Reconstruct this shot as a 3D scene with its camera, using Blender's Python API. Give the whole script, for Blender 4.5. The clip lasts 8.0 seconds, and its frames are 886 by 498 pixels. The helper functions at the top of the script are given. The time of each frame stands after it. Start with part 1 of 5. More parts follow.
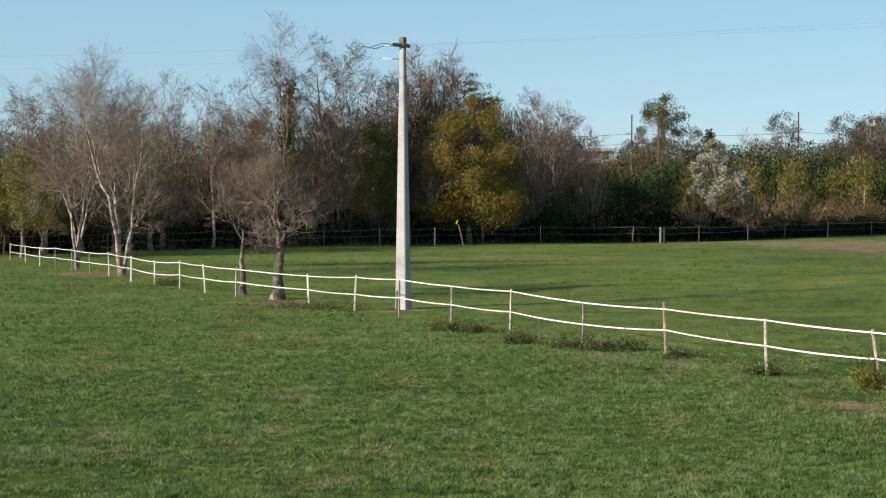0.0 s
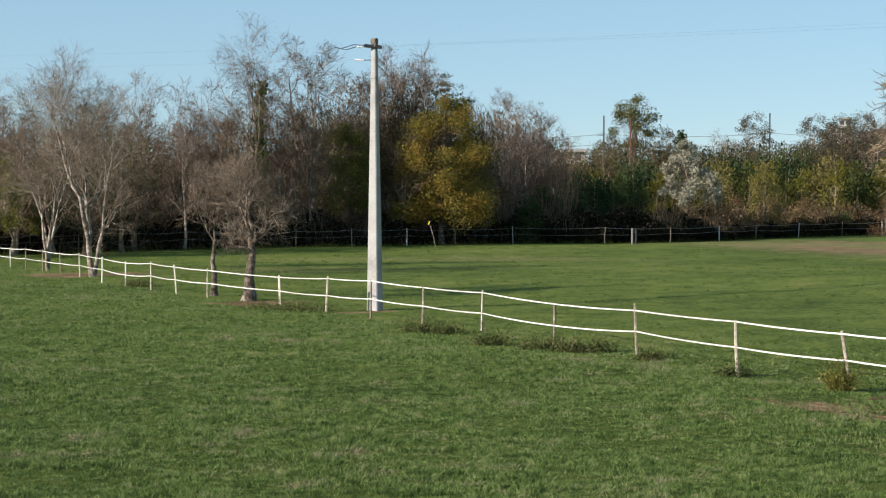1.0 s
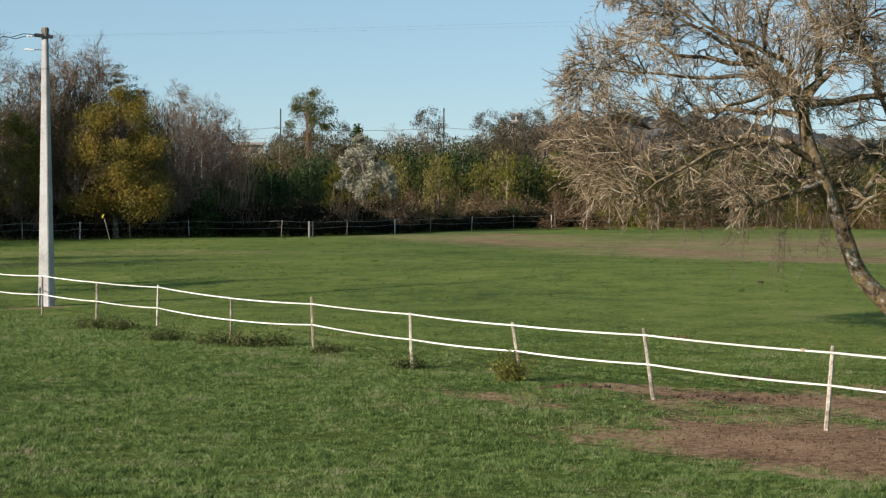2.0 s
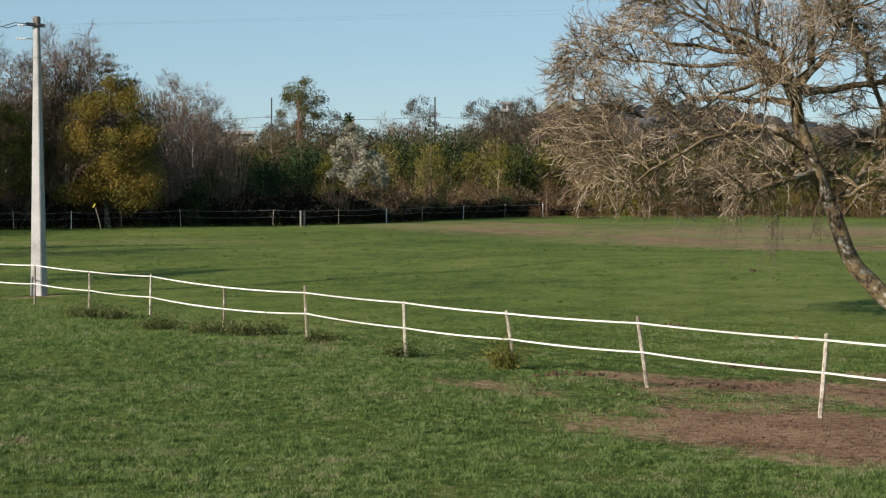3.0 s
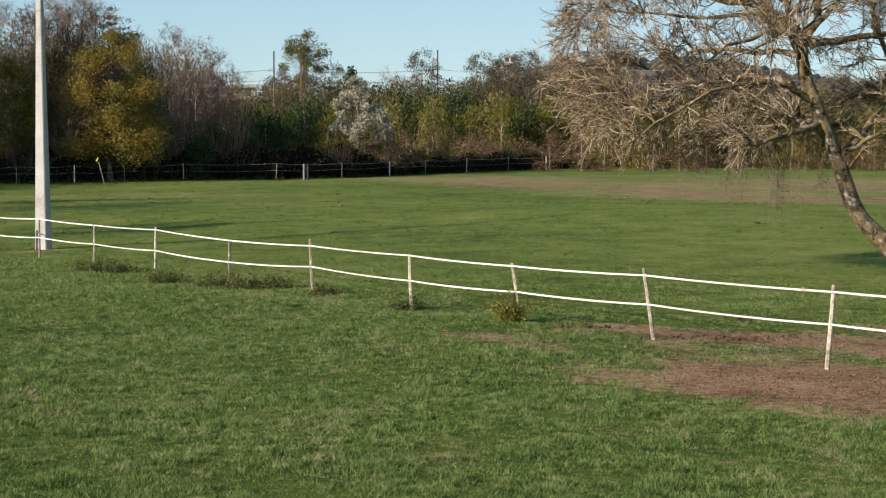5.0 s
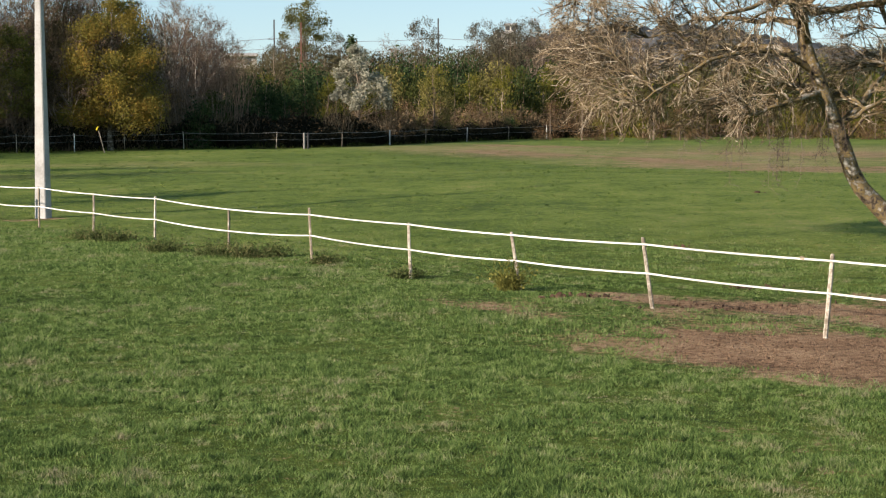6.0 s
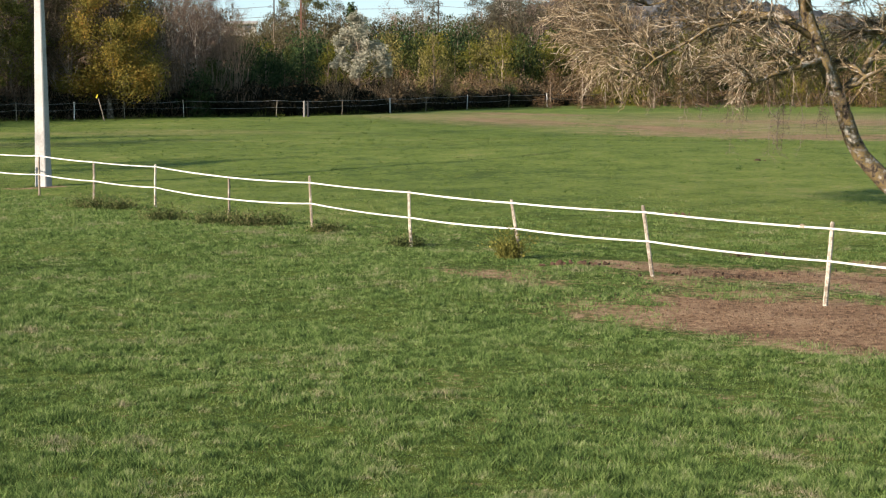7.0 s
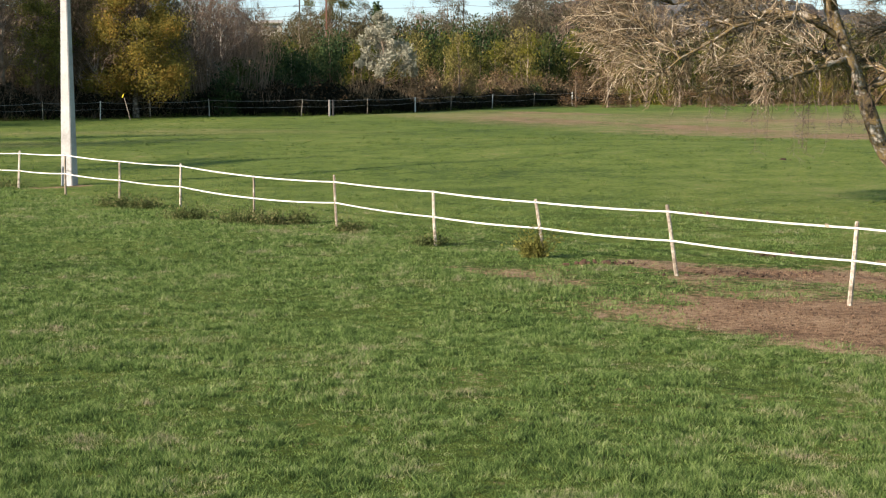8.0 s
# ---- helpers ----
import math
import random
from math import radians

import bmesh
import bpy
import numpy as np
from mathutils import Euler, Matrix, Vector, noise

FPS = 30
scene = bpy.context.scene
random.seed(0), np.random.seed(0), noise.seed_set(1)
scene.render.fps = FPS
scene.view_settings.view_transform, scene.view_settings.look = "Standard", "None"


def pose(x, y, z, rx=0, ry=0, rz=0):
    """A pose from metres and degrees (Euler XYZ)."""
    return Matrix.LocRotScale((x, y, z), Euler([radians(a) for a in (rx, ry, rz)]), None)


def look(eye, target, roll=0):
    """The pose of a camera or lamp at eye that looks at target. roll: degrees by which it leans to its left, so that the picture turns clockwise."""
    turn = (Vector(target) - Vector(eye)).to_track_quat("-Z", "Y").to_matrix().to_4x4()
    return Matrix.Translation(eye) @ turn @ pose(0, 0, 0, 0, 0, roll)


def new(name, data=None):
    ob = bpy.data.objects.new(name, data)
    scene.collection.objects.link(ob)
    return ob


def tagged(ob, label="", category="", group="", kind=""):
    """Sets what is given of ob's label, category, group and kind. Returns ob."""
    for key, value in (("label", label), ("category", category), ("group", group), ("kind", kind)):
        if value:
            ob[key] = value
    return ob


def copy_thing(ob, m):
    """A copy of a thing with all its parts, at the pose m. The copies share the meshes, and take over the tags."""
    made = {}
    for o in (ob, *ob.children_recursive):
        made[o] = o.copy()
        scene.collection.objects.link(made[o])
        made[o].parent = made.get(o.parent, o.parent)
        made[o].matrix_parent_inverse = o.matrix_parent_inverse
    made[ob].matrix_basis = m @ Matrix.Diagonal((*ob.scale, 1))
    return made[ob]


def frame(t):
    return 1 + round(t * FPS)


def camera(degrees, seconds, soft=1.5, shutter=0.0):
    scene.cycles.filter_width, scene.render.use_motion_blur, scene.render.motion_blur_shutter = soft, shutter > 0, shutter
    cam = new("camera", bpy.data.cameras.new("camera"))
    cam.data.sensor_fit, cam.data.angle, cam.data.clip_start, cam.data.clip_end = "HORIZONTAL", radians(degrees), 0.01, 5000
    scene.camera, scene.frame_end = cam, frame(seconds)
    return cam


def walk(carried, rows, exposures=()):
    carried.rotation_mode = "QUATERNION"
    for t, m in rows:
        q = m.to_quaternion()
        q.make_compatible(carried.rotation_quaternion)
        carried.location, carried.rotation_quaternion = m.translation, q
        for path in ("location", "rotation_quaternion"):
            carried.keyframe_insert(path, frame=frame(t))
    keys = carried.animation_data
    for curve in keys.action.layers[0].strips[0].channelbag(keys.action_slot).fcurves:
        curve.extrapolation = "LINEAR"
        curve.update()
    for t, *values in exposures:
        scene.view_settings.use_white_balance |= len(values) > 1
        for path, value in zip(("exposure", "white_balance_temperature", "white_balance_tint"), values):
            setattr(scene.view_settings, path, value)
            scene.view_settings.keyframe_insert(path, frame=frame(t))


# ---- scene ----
cam = camera(28.0, 8.0, soft=1.2)
ROWS = [
    (0.0, 0.000, -0.000, 3.808, 0.000, -1.653, 0.093),
    (0.5, 0.010, 0.002, 3.813, -0.096, -1.637, 0.080),
    (1.0, 0.029, -0.005, 3.832, -0.886, -1.637, 0.060),
    (1.2, 0.038, -0.015, 3.837, -1.535, -1.660, 0.038),
    (1.3, 0.042, -0.020, 3.838, -1.912, -1.660, 0.004),
    (1.5, 0.049, -0.031, 3.837, -4.432, -1.643, -0.044),
    (1.7, 0.044, -0.048, 3.848, -7.359, -1.732, -0.035),
    (1.8, 0.042, -0.056, 3.852, -9.116, -1.790, -0.034),
    (1.9, 0.040, -0.064, 3.854, -10.247, -1.845, -0.055),
    (2.0, 0.040, -0.072, 3.856, -11.266, -1.863, -0.081),
    (2.1, 0.042, -0.075, 3.850, -11.562, -1.937, -0.037),
    (2.2, 0.037, -0.075, 3.845, -11.584, -1.984, -0.005),
    (3.3, -0.048, -0.062, 3.845, -11.557, -2.336, 0.006),
    (3.5, -0.072, -0.058, 3.848, -11.554, -2.446, 0.009),
    (4.0, -0.080, -0.031, 3.846, -11.516, -2.858, 0.037),
    (4.5, -0.084, -0.012, 3.836, -11.496, -3.250, 0.063),
    (4.7, -0.078, -0.012, 3.830, -11.486, -3.435, 0.090),
    (5.8, -0.046, -0.018, 3.822, -11.467, -4.499, 0.125),
    (6.0, -0.039, -0.024, 3.824, -11.456, -4.716, 0.117),
    (6.5, -0.040, -0.034, 3.820, -11.450, -5.272, 0.103),
    (7.0, -0.043, -0.042, 3.820, -11.450, -5.741, 0.123),
    (7.5, -0.044, -0.065, 3.817, -11.000, -5.766, 0.161),
    (8.0, -0.029, -0.085, 3.827, -10.636, -5.768, 0.167),
]
walk(cam, [(t, pose(x, y, z, 90 + pitch, roll, yaw)) for t, x, y, z, yaw, pitch, roll in ROWS],
     exposures=[(0.0, 0.86, 6660, 14), (1.2, 0.86, 6680, 14), (2.1, 0.74, 6780, 14), (3.5, 0.67, 6830, 14), (4.7, 0.83, 6980, 15), (6.0, 1.04, 7080, 16), (7.0, 1.26, 7130, 16), (8.0, 1.28, 7130, 16)])

# ---- daylight: low clear-sky sun from behind the camera's left shoulder ----
SUN_HEIGHT, SUN_AZIMUTH = 20.8, 243.5
world = bpy.data.worlds.new("clear_sky")
scene.world = world
world.use_nodes = True
sky = world.node_tree.nodes.new("ShaderNodeTexSky")
sky.sky_type, sky.sun_disc = "NISHITA", False
sky.sun_elevation, sky.sun_rotation = radians(SUN_HEIGHT), radians(SUN_AZIMUTH)
sky.air_density, sky.dust_density, sky.ozone_density = 0.72, 0.0, 3.2
background = world.node_tree.nodes["Background"]
cool = world.node_tree.nodes.new("ShaderNodeMix")
cool.data_type, cool.blend_type = "RGBA", "MULTIPLY"
cool.inputs[0].default_value, cool.inputs[7].default_value = 1.0, (1.05, 0.985, 0.90, 1)
world.node_tree.links.new(sky.outputs["Color"], cool.inputs[6])
# A thin even haze over the whole sky.
haze = world.node_tree.nodes.new("ShaderNodeMix")
haze.data_type, haze.blend_type = "RGBA", "MIX"
haze.inputs[0].default_value, haze.inputs[7].default_value = 0.45, (4.2, 7.45, 9.35, 1)
world.node_tree.links.new(cool.outputs[2], haze.inputs[6])
world.node_tree.links.new(haze.outputs[2], background.inputs["Color"])
background.inputs["Strength"].default_value = 0.060
sun_lamp = bpy.data.lights.new("sun", "SUN")
sun_lamp.energy, sun_lamp.angle, sun_lamp.color = 5.0, radians(0.55), (1.0, 0.92, 0.80)
sun = new("sun", sun_lamp)
TO_SUN = Vector((math.sin(radians(SUN_AZIMUTH)) * math.cos(radians(SUN_HEIGHT)), math.cos(radians(SUN_AZIMUTH)) * math.cos(radians(SUN_HEIGHT)), math.sin(radians(SUN_HEIGHT))))
sun.matrix_world = look(TO_SUN * 300, (0, 0, 0))


# ---- materials ----
def nodes_of(name, roughness=0.9, specular=0.2):
    mat = bpy.data.materials.new(name)
    mat.use_nodes = True
    shader = mat.node_tree.nodes["Principled BSDF"]
    shader.inputs["Roughness"].default_value = roughness
    shader.inputs["Specular IOR Level"].default_value = specular
    return mat, mat.node_tree.nodes, mat.node_tree.links, shader


def ramp_of(nodes, stops):
    ramp = nodes.new("ShaderNodeValToRGB")
    while len(ramp.color_ramp.elements) < len(stops):
        ramp.color_ramp.elements.new(0.5)
    for element, (place, colour) in zip(ramp.color_ramp.elements, stops):
        element.position, element.color = place, (*colour, 1)
    return ramp


def noise_of(nodes, links, vector, scale, detail=4.0, rough=0.6):
    tex = nodes.new("ShaderNodeTexNoise")
    tex.inputs["Scale"].default_value, tex.inputs["Detail"].default_value, tex.inputs["Roughness"].default_value = scale, detail, rough
    links.new(vector, tex.inputs["Vector"])
    return tex.outputs["Fac"]


def mixed(nodes, links, kind, factor, a, b):
    mix = nodes.new("ShaderNodeMix")
    mix.data_type, mix.blend_type = "RGBA", kind
    for socket, value in ((mix.inputs[0], factor), (mix.inputs[6], a), (mix.inputs[7], b)):
        if isinstance(value, (int, float)):
            socket.default_value = value
        elif isinstance(value, tuple):
            socket.default_value = (*value, 1)
        else:
            links.new(value, socket)
    return mix.outputs[2]


def sums(nodes, links, op, a, b):
    node = nodes.new("ShaderNodeMath")
    node.operation = op
    for socket, value in zip(node.inputs, (a, b)):
        if isinstance(value, (int, float)):
            socket.default_value = value
        else:
            links.new(value, socket)
    return node.outputs[0]


def rough_surface(name, stops, scale, fine, bump=0.3, roughness=0.9, specular=0.2, by_object=0.0):
    """A mottled surface: a broad noise through a colour ramp, a fine grain over it, and relief."""
    mat, nodes, links, shader = nodes_of(name, roughness, specular)
    coords = nodes.new("ShaderNodeTexCoord").outputs["Object"]
    broad = noise_of(nodes, links, coords, scale)
    grain = noise_of(nodes, links, coords, fine, 6.0, 0.7)
    factor = sums(nodes, links, "ADD", sums(nodes, links, "MULTIPLY", broad, 0.65), sums(nodes, links, "MULTIPLY", grain, 0.35))
    if by_object:
        info = nodes.new("ShaderNodeObjectInfo").outputs["Random"]
        factor = sums(nodes, links, "ADD", factor, sums(nodes, links, "MULTIPLY", sums(nodes, links, "SUBTRACT", info, 0.5), by_object))
    ramp = ramp_of(nodes, stops)
    links.new(factor, ramp.inputs["Fac"])
    links.new(ramp.outputs["Color"], shader.inputs["Base Color"])
    if bump:
        relief = nodes.new("ShaderNodeBump")
        relief.inputs["Strength"].default_value, relief.inputs["Distance"].default_value = bump, 0.02
        links.new(grain, relief.inputs["Height"])
        links.new(relief.outputs["Normal"], shader.inputs["Normal"])
    return mat


def leafy(name, stops, patch=0.35, glow=0.35, spread=0.7):
    """Leaves, twigs or blades: each island its own shade, drifting from place to place, with light passing through."""
    mat, nodes, links, shader = nodes_of(name, 0.85, 0.1)
    geometry = nodes.new("ShaderNodeNewGeometry")
    drift = noise_of(nodes, links, geometry.outputs["Position"], patch, 3.0)
    each = geometry.outputs["Random Per Island"]
    factor = sums(nodes, links, "ADD", sums(nodes, links, "MULTIPLY", each, spread), sums(nodes, links, "MULTIPLY", sums(nodes, links, "SUBTRACT", drift, 0.5), 2.2 * (1.1 - spread)))
    factor = sums(nodes, links, "ADD", factor, 0.5 - 0.5 * spread)
    ramp = ramp_of(nodes, stops)
    links.new(factor, ramp.inputs["Fac"])
    links.new(ramp.outputs["Color"], shader.inputs["Base Color"])
    if glow:
        through_light = nodes.new("ShaderNodeBsdfTranslucent")
        links.new(ramp.outputs["Color"], through_light.inputs["Color"])
        blend = nodes.new("ShaderNodeMixShader")
        blend.inputs["Fac"].default_value = glow
        links.new(shader.outputs["BSDF"], blend.inputs[1])
        links.new(through_light.outputs["BSDF"], blend.inputs[2])
        links.new(blend.outputs["Shader"], nodes["Material Output"].inputs["Surface"])
    return mat


# Bare earth: centre, half-lengths, turn in degrees, how bare.
BARE = [
    (10.5, 25.7, 2.6, 5.2, 12, 1.0), (13.0, 23.5, 2.7, 5.9, 15, 1.0), (13.2, 31.0, 2.3, 4.4, 40, 1.0), (15.6, 28.6, 3.2, 5.0, 20, 1.0), (10.4, 33.6, 1.0, 1.6, 40, 0.7),
    (7.7, 32.0, 1.6, 3.6, 12, 0.56), (10.2, 28.5, 4.2, 5.5, 20, 0.56), (5.0, 19.0, 9.0, 5.5, 0, 0.22), (-2.0, 24.0, 5.0, 4.0, 20, 0.12), (-6.2, 65.6, 2.8, 1.9, -20, 0.85), (-1.6, 60.2, 1.6, 1.2, 0, 0.55), (-17.0, 90.0, 4.5, 4.0, 0, 0.75),
    (31.0, 134.0, 9.0, 20.0, 8, 0.56), (37.0, 110.0, 9.0, 17.0, 10, 0.60), (42.0, 95.0, 9.0, 9.0, 20, 0.60), (37.0, 150.0, 14.0, 9.0, -20, 0.55), (56.0, 120.0, 26.0, 26.0, 30, 0.55),
]


# Dry, straw-coloured stretches of the far meadow: centre, half-lengths, turn in degrees, how dry.
DRY = [(33.0, 130.0, 13.0, 30.0, 8, 0.85), (40.0, 104.0, 13.0, 18.0, 15, 0.9), (58.0, 118.0, 30.0, 32.0, 30, 0.9), (4.0, 112.0, 14.0, 7.0, 0, 0.45), (-6.0, 96.0, 14.0, 5.0, 0, 0.4)]


def bareness(x, y, patches=BARE):
    """How bare the earth is at x, y (numbers or arrays), before it is broken up."""
    worst = 0.0 * x
    for cx, cy, half_x, half_y, turn, depth in patches:
        c, s = math.cos(radians(turn)), math.sin(radians(turn))
        u, v = ((x - cx) * c + (y - cy) * s) / half_x, (-(x - cx) * s + (y - cy) * c) / half_y
        u = u + 0.25 * np.sin(2.1 * v + 3 * u + cx)
        v = v + 0.22 * np.sin(3.3 * u + cy)
        worst = np.maximum(worst, depth * np.clip(1.6 * (1.0 - np.sqrt(u * u + v * v)), 0, 1))
    return worst


def ground_height(x, y):
    """Gentle swells of the field."""
    near = 1.0 / (1.0 + ((x * x + y * y) / 9000.0))
    return near * (0.030 * np.sin(0.55 * x + 0.31 * y) + 0.025 * np.sin(0.23 * x - 0.61 * y + 1.0) + 0.012 * np.sin(1.7 * x + 1.1 * y) - 0.02) + 0.55 * np.exp(-((x - 23) / 15) ** 2 - ((y - 77) / 14) ** 2)


def field_material():
    mat, nodes, links, shader = nodes_of("field", 0.95, 0.1)
    place = nodes.new("ShaderNodeNewGeometry").outputs["Position"]
    wide = noise_of(nodes, links, place, 0.06, 3.0)
    middle = noise_of(nodes, links, place, 0.55, 5.0, 0.65)
    fine = noise_of(nodes, links, place, 5.5, 6.0, 0.75)
    factor = sums(nodes, links, "ADD", sums(nodes, links, "MULTIPLY", wide, 0.30), sums(nodes, links, "ADD", sums(nodes, links, "MULTIPLY", middle, 0.36), sums(nodes, links, "MULTIPLY", fine, 0.64)))
    factor = sums(nodes, links, "SUBTRACT", factor, 0.12)
    green = ramp_of(nodes, [(0.39, (0.024, 0.042, 0.009)), (0.49, (0.070, 0.104, 0.019)), (0.57, (0.118, 0.152, 0.031)), (0.68, (0.190, 0.172, 0.070))])
    links.new(factor, green.inputs["Fac"])
    # Shade between the paddock's tufts, painted as a darker, browner ground.
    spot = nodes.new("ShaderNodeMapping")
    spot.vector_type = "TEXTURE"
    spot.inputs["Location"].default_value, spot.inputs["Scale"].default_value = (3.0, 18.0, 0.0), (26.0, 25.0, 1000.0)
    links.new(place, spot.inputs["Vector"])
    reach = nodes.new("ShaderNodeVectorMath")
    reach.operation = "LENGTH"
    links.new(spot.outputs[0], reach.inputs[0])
    tuft_shade = nodes.new("ShaderNodeMapRange")
    tuft_shade.inputs["From Min"].default_value, tuft_shade.inputs["From Max"].default_value = 1.15, 0.75
    links.new(sums(nodes, links, "ADD", reach.outputs["Value"], sums(nodes, links, "MULTIPLY", sums(nodes, links, "SUBTRACT", middle, 0.5), 0.6)), tuft_shade.inputs["Value"])
    sward = mixed(nodes, links, "MULTIPLY", tuft_shade.outputs[0], green.outputs["Color"], (0.60, 0.62, 0.48))
    earth = ramp_of(nodes, [(0.41, (0.086, 0.047, 0.028)), (0.47, (0.165, 0.098, 0.058)), (0.54, (0.240, 0.149, 0.091)), (0.63, (0.330, 0.224, 0.145))])
    links.new(sums(nodes, links, "ADD", sums(nodes, links, "MULTIPLY", middle, 0.4), sums(nodes, links, "MULTIPLY", fine, 0.6)), earth.inputs["Fac"])
    parts = nodes.new("ShaderNodeSeparateXYZ")
    links.new(place, parts.inputs[0])
    def patchwork(patches):
        """The nodes of bareness(): the strongest of the patches at this place."""
        worst = 0.0
        for cx, cy, half_x, half_y, turn, depth in patches:
            c, s = math.cos(radians(turn)), math.sin(radians(turn))
            dx, dy = sums(nodes, links, "SUBTRACT", parts.outputs["X"], cx), sums(nodes, links, "SUBTRACT", parts.outputs["Y"], cy)
            u = sums(nodes, links, "ADD", sums(nodes, links, "MULTIPLY", dx, c / half_x), sums(nodes, links, "MULTIPLY", dy, s / half_x))
            v = sums(nodes, links, "ADD", sums(nodes, links, "MULTIPLY", dx, -s / half_y), sums(nodes, links, "MULTIPLY", dy, c / half_y))
            waved = sums(nodes, links, "SINE", sums(nodes, links, "ADD", sums(nodes, links, "ADD", sums(nodes, links, "MULTIPLY", v, 2.1), sums(nodes, links, "MULTIPLY", u, 3.0)), cx), 0)
            u = sums(nodes, links, "ADD", u, sums(nodes, links, "MULTIPLY", waved, 0.25))
            waved = sums(nodes, links, "SINE", sums(nodes, links, "ADD", sums(nodes, links, "MULTIPLY", u, 3.3), cy), 0)
            v = sums(nodes, links, "ADD", v, sums(nodes, links, "MULTIPLY", waved, 0.22))
            r = sums(nodes, links, "SQRT", sums(nodes, links, "ADD", sums(nodes, links, "MULTIPLY", u, u), sums(nodes, links, "MULTIPLY", v, v)), 0)
            inside = sums(nodes, links, "MULTIPLY", sums(nodes, links, "MINIMUM", sums(nodes, links, "MULTIPLY", sums(nodes, links, "SUBTRACT", 1.0, r), 1.6), 1.0), depth)
            worst = sums(nodes, links, "MAXIMUM", worst, inside)
        return worst

    bare, parched = patchwork(BARE), patchwork(DRY)
    straw = ramp_of(nodes, [(0.40, (0.090, 0.082, 0.030)), (0.50, (0.160, 0.136, 0.058)), (0.62, (0.235, 0.190, 0.096))])
    links.new(factor, straw.inputs["Fac"])
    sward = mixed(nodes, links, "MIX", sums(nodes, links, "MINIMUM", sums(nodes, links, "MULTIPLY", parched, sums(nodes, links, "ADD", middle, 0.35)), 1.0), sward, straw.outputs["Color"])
    broken = sums(nodes, links, "ADD", sums(nodes, links, "MULTIPLY", middle, 1.4), sums(nodes, links, "MULTIPLY", fine, 1.5))
    edge = sums(nodes, links, "ADD", sums(nodes, links, "SUBTRACT", bare, 0.45), sums(nodes, links, "SUBTRACT", broken, 1.45))
    soft = nodes.new("ShaderNodeMapRange")
    soft.inputs["From Min"].default_value, soft.inputs["From Max"].default_value = -0.12, 0.16
    links.new(edge, soft.inputs["Value"])
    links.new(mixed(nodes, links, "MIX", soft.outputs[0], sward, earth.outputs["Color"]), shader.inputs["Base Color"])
    relief = nodes.new("ShaderNodeBump")
    relief.inputs["Strength"].default_value, relief.inputs["Distance"].default_value = 0.9, 0.12
    links.new(sums(nodes, links, "ADD", fine, sums(nodes, links, "MULTIPLY", middle, 0.5)), relief.inputs["Height"])
    links.new(relief.outputs["Normal"], shader.inputs["Normal"])
    return mat


def sward(name, greens, straw, dryness):
    """Grass blades: each its own green, with tufts of paler and bluer growth and dry straw-coloured patches."""
    mat, nodes, links, shader = nodes_of(name, 0.8, 0.15)
    geometry = nodes.new("ShaderNodeNewGeometry")
    place, each = geometry.outputs["Position"], geometry.outputs["Random Per Island"]
    broad, middle, small = noise_of(nodes, links, place, 0.14, 3.0), noise_of(nodes, links, place, 0.85, 4.0), noise_of(nodes, links, place, 4.5, 2.0)
    centred = [sums(nodes, links, "SUBTRACT", value, 0.5) for value in (broad, middle, small, each)]

    def weighed(weights, base):
        total = base
        for value, weight in zip(centred, weights):
            total = sums(nodes, links, "ADD", sums(nodes, links, "MULTIPLY", value, weight), total)
        return total

    green, dry = ramp_of(nodes, greens), ramp_of(nodes, straw)
    links.new(weighed((0.3, 0.7, 1.6, 0.45), 0.5), green.inputs["Fac"])
    links.new(each, dry.inputs["Fac"])
    share = nodes.new("ShaderNodeMapRange")
    share.inputs["From Min"].default_value, share.inputs["From Max"].default_value, share.inputs["To Max"].default_value = 0.05, 0.55, 0.85
    links.new(weighed((1.2, 2.4, 1.1, 0.25), dryness), share.inputs["Value"])
    colour = mixed(nodes, links, "MIX", share.outputs[0], green.outputs["Color"], dry.outputs["Color"])
    links.new(colour, shader.inputs["Base Color"])
    through_light = nodes.new("ShaderNodeBsdfTranslucent")
    links.new(colour, through_light.inputs["Color"])
    blend = nodes.new("ShaderNodeMixShader")
    blend.inputs["Fac"].default_value = 0.3
    links.new(shader.outputs["BSDF"], blend.inputs[1])
    links.new(through_light.outputs["BSDF"], blend.inputs[2])
    links.new(blend.outputs["Shader"], nodes["Material Output"].inputs["Surface"])
    return mat


FIELD = field_material()
GRASS = sward("grass_blades", [(0.10, (0.017, 0.036, 0.011)), (0.42, (0.079, 0.134, 0.034)), (0.68, (0.155, 0.215, 0.066)), (0.95, (0.237, 0.272, 0.132))], [(0.0, (0.146, 0.108, 0.073)), (1.0, (0.327, 0.254, 0.198))], -0.14)
GRASS_FAR = sward("far_grass_blades", [(0.10, (0.033, 0.058, 0.011)), (0.45, (0.085, 0.124, 0.020)), (0.90, (0.175, 0.190, 0.040))], [(0.0, (0.138, 0.100, 0.040)), (1.0, (0.276, 0.190, 0.094))], -0.05)
TUSSOCK = sward("tussock_blades", [(0.10, (0.018, 0.040, 0.010)), (0.50, (0.048, 0.088, 0.016)), (0.90, (0.105, 0.145, 0.034))], [(0.0, (0.110, 0.100, 0.036)), (1.0, (0.200, 0.170, 0.080))], -0.2)
WEEDS = leafy("weeds", [(0.10, (0.035, 0.049, 0.016)), (0.55, (0.081, 0.102, 0.033)), (0.95, (0.189, 0.162, 0.078))], 0.8, 0.15)
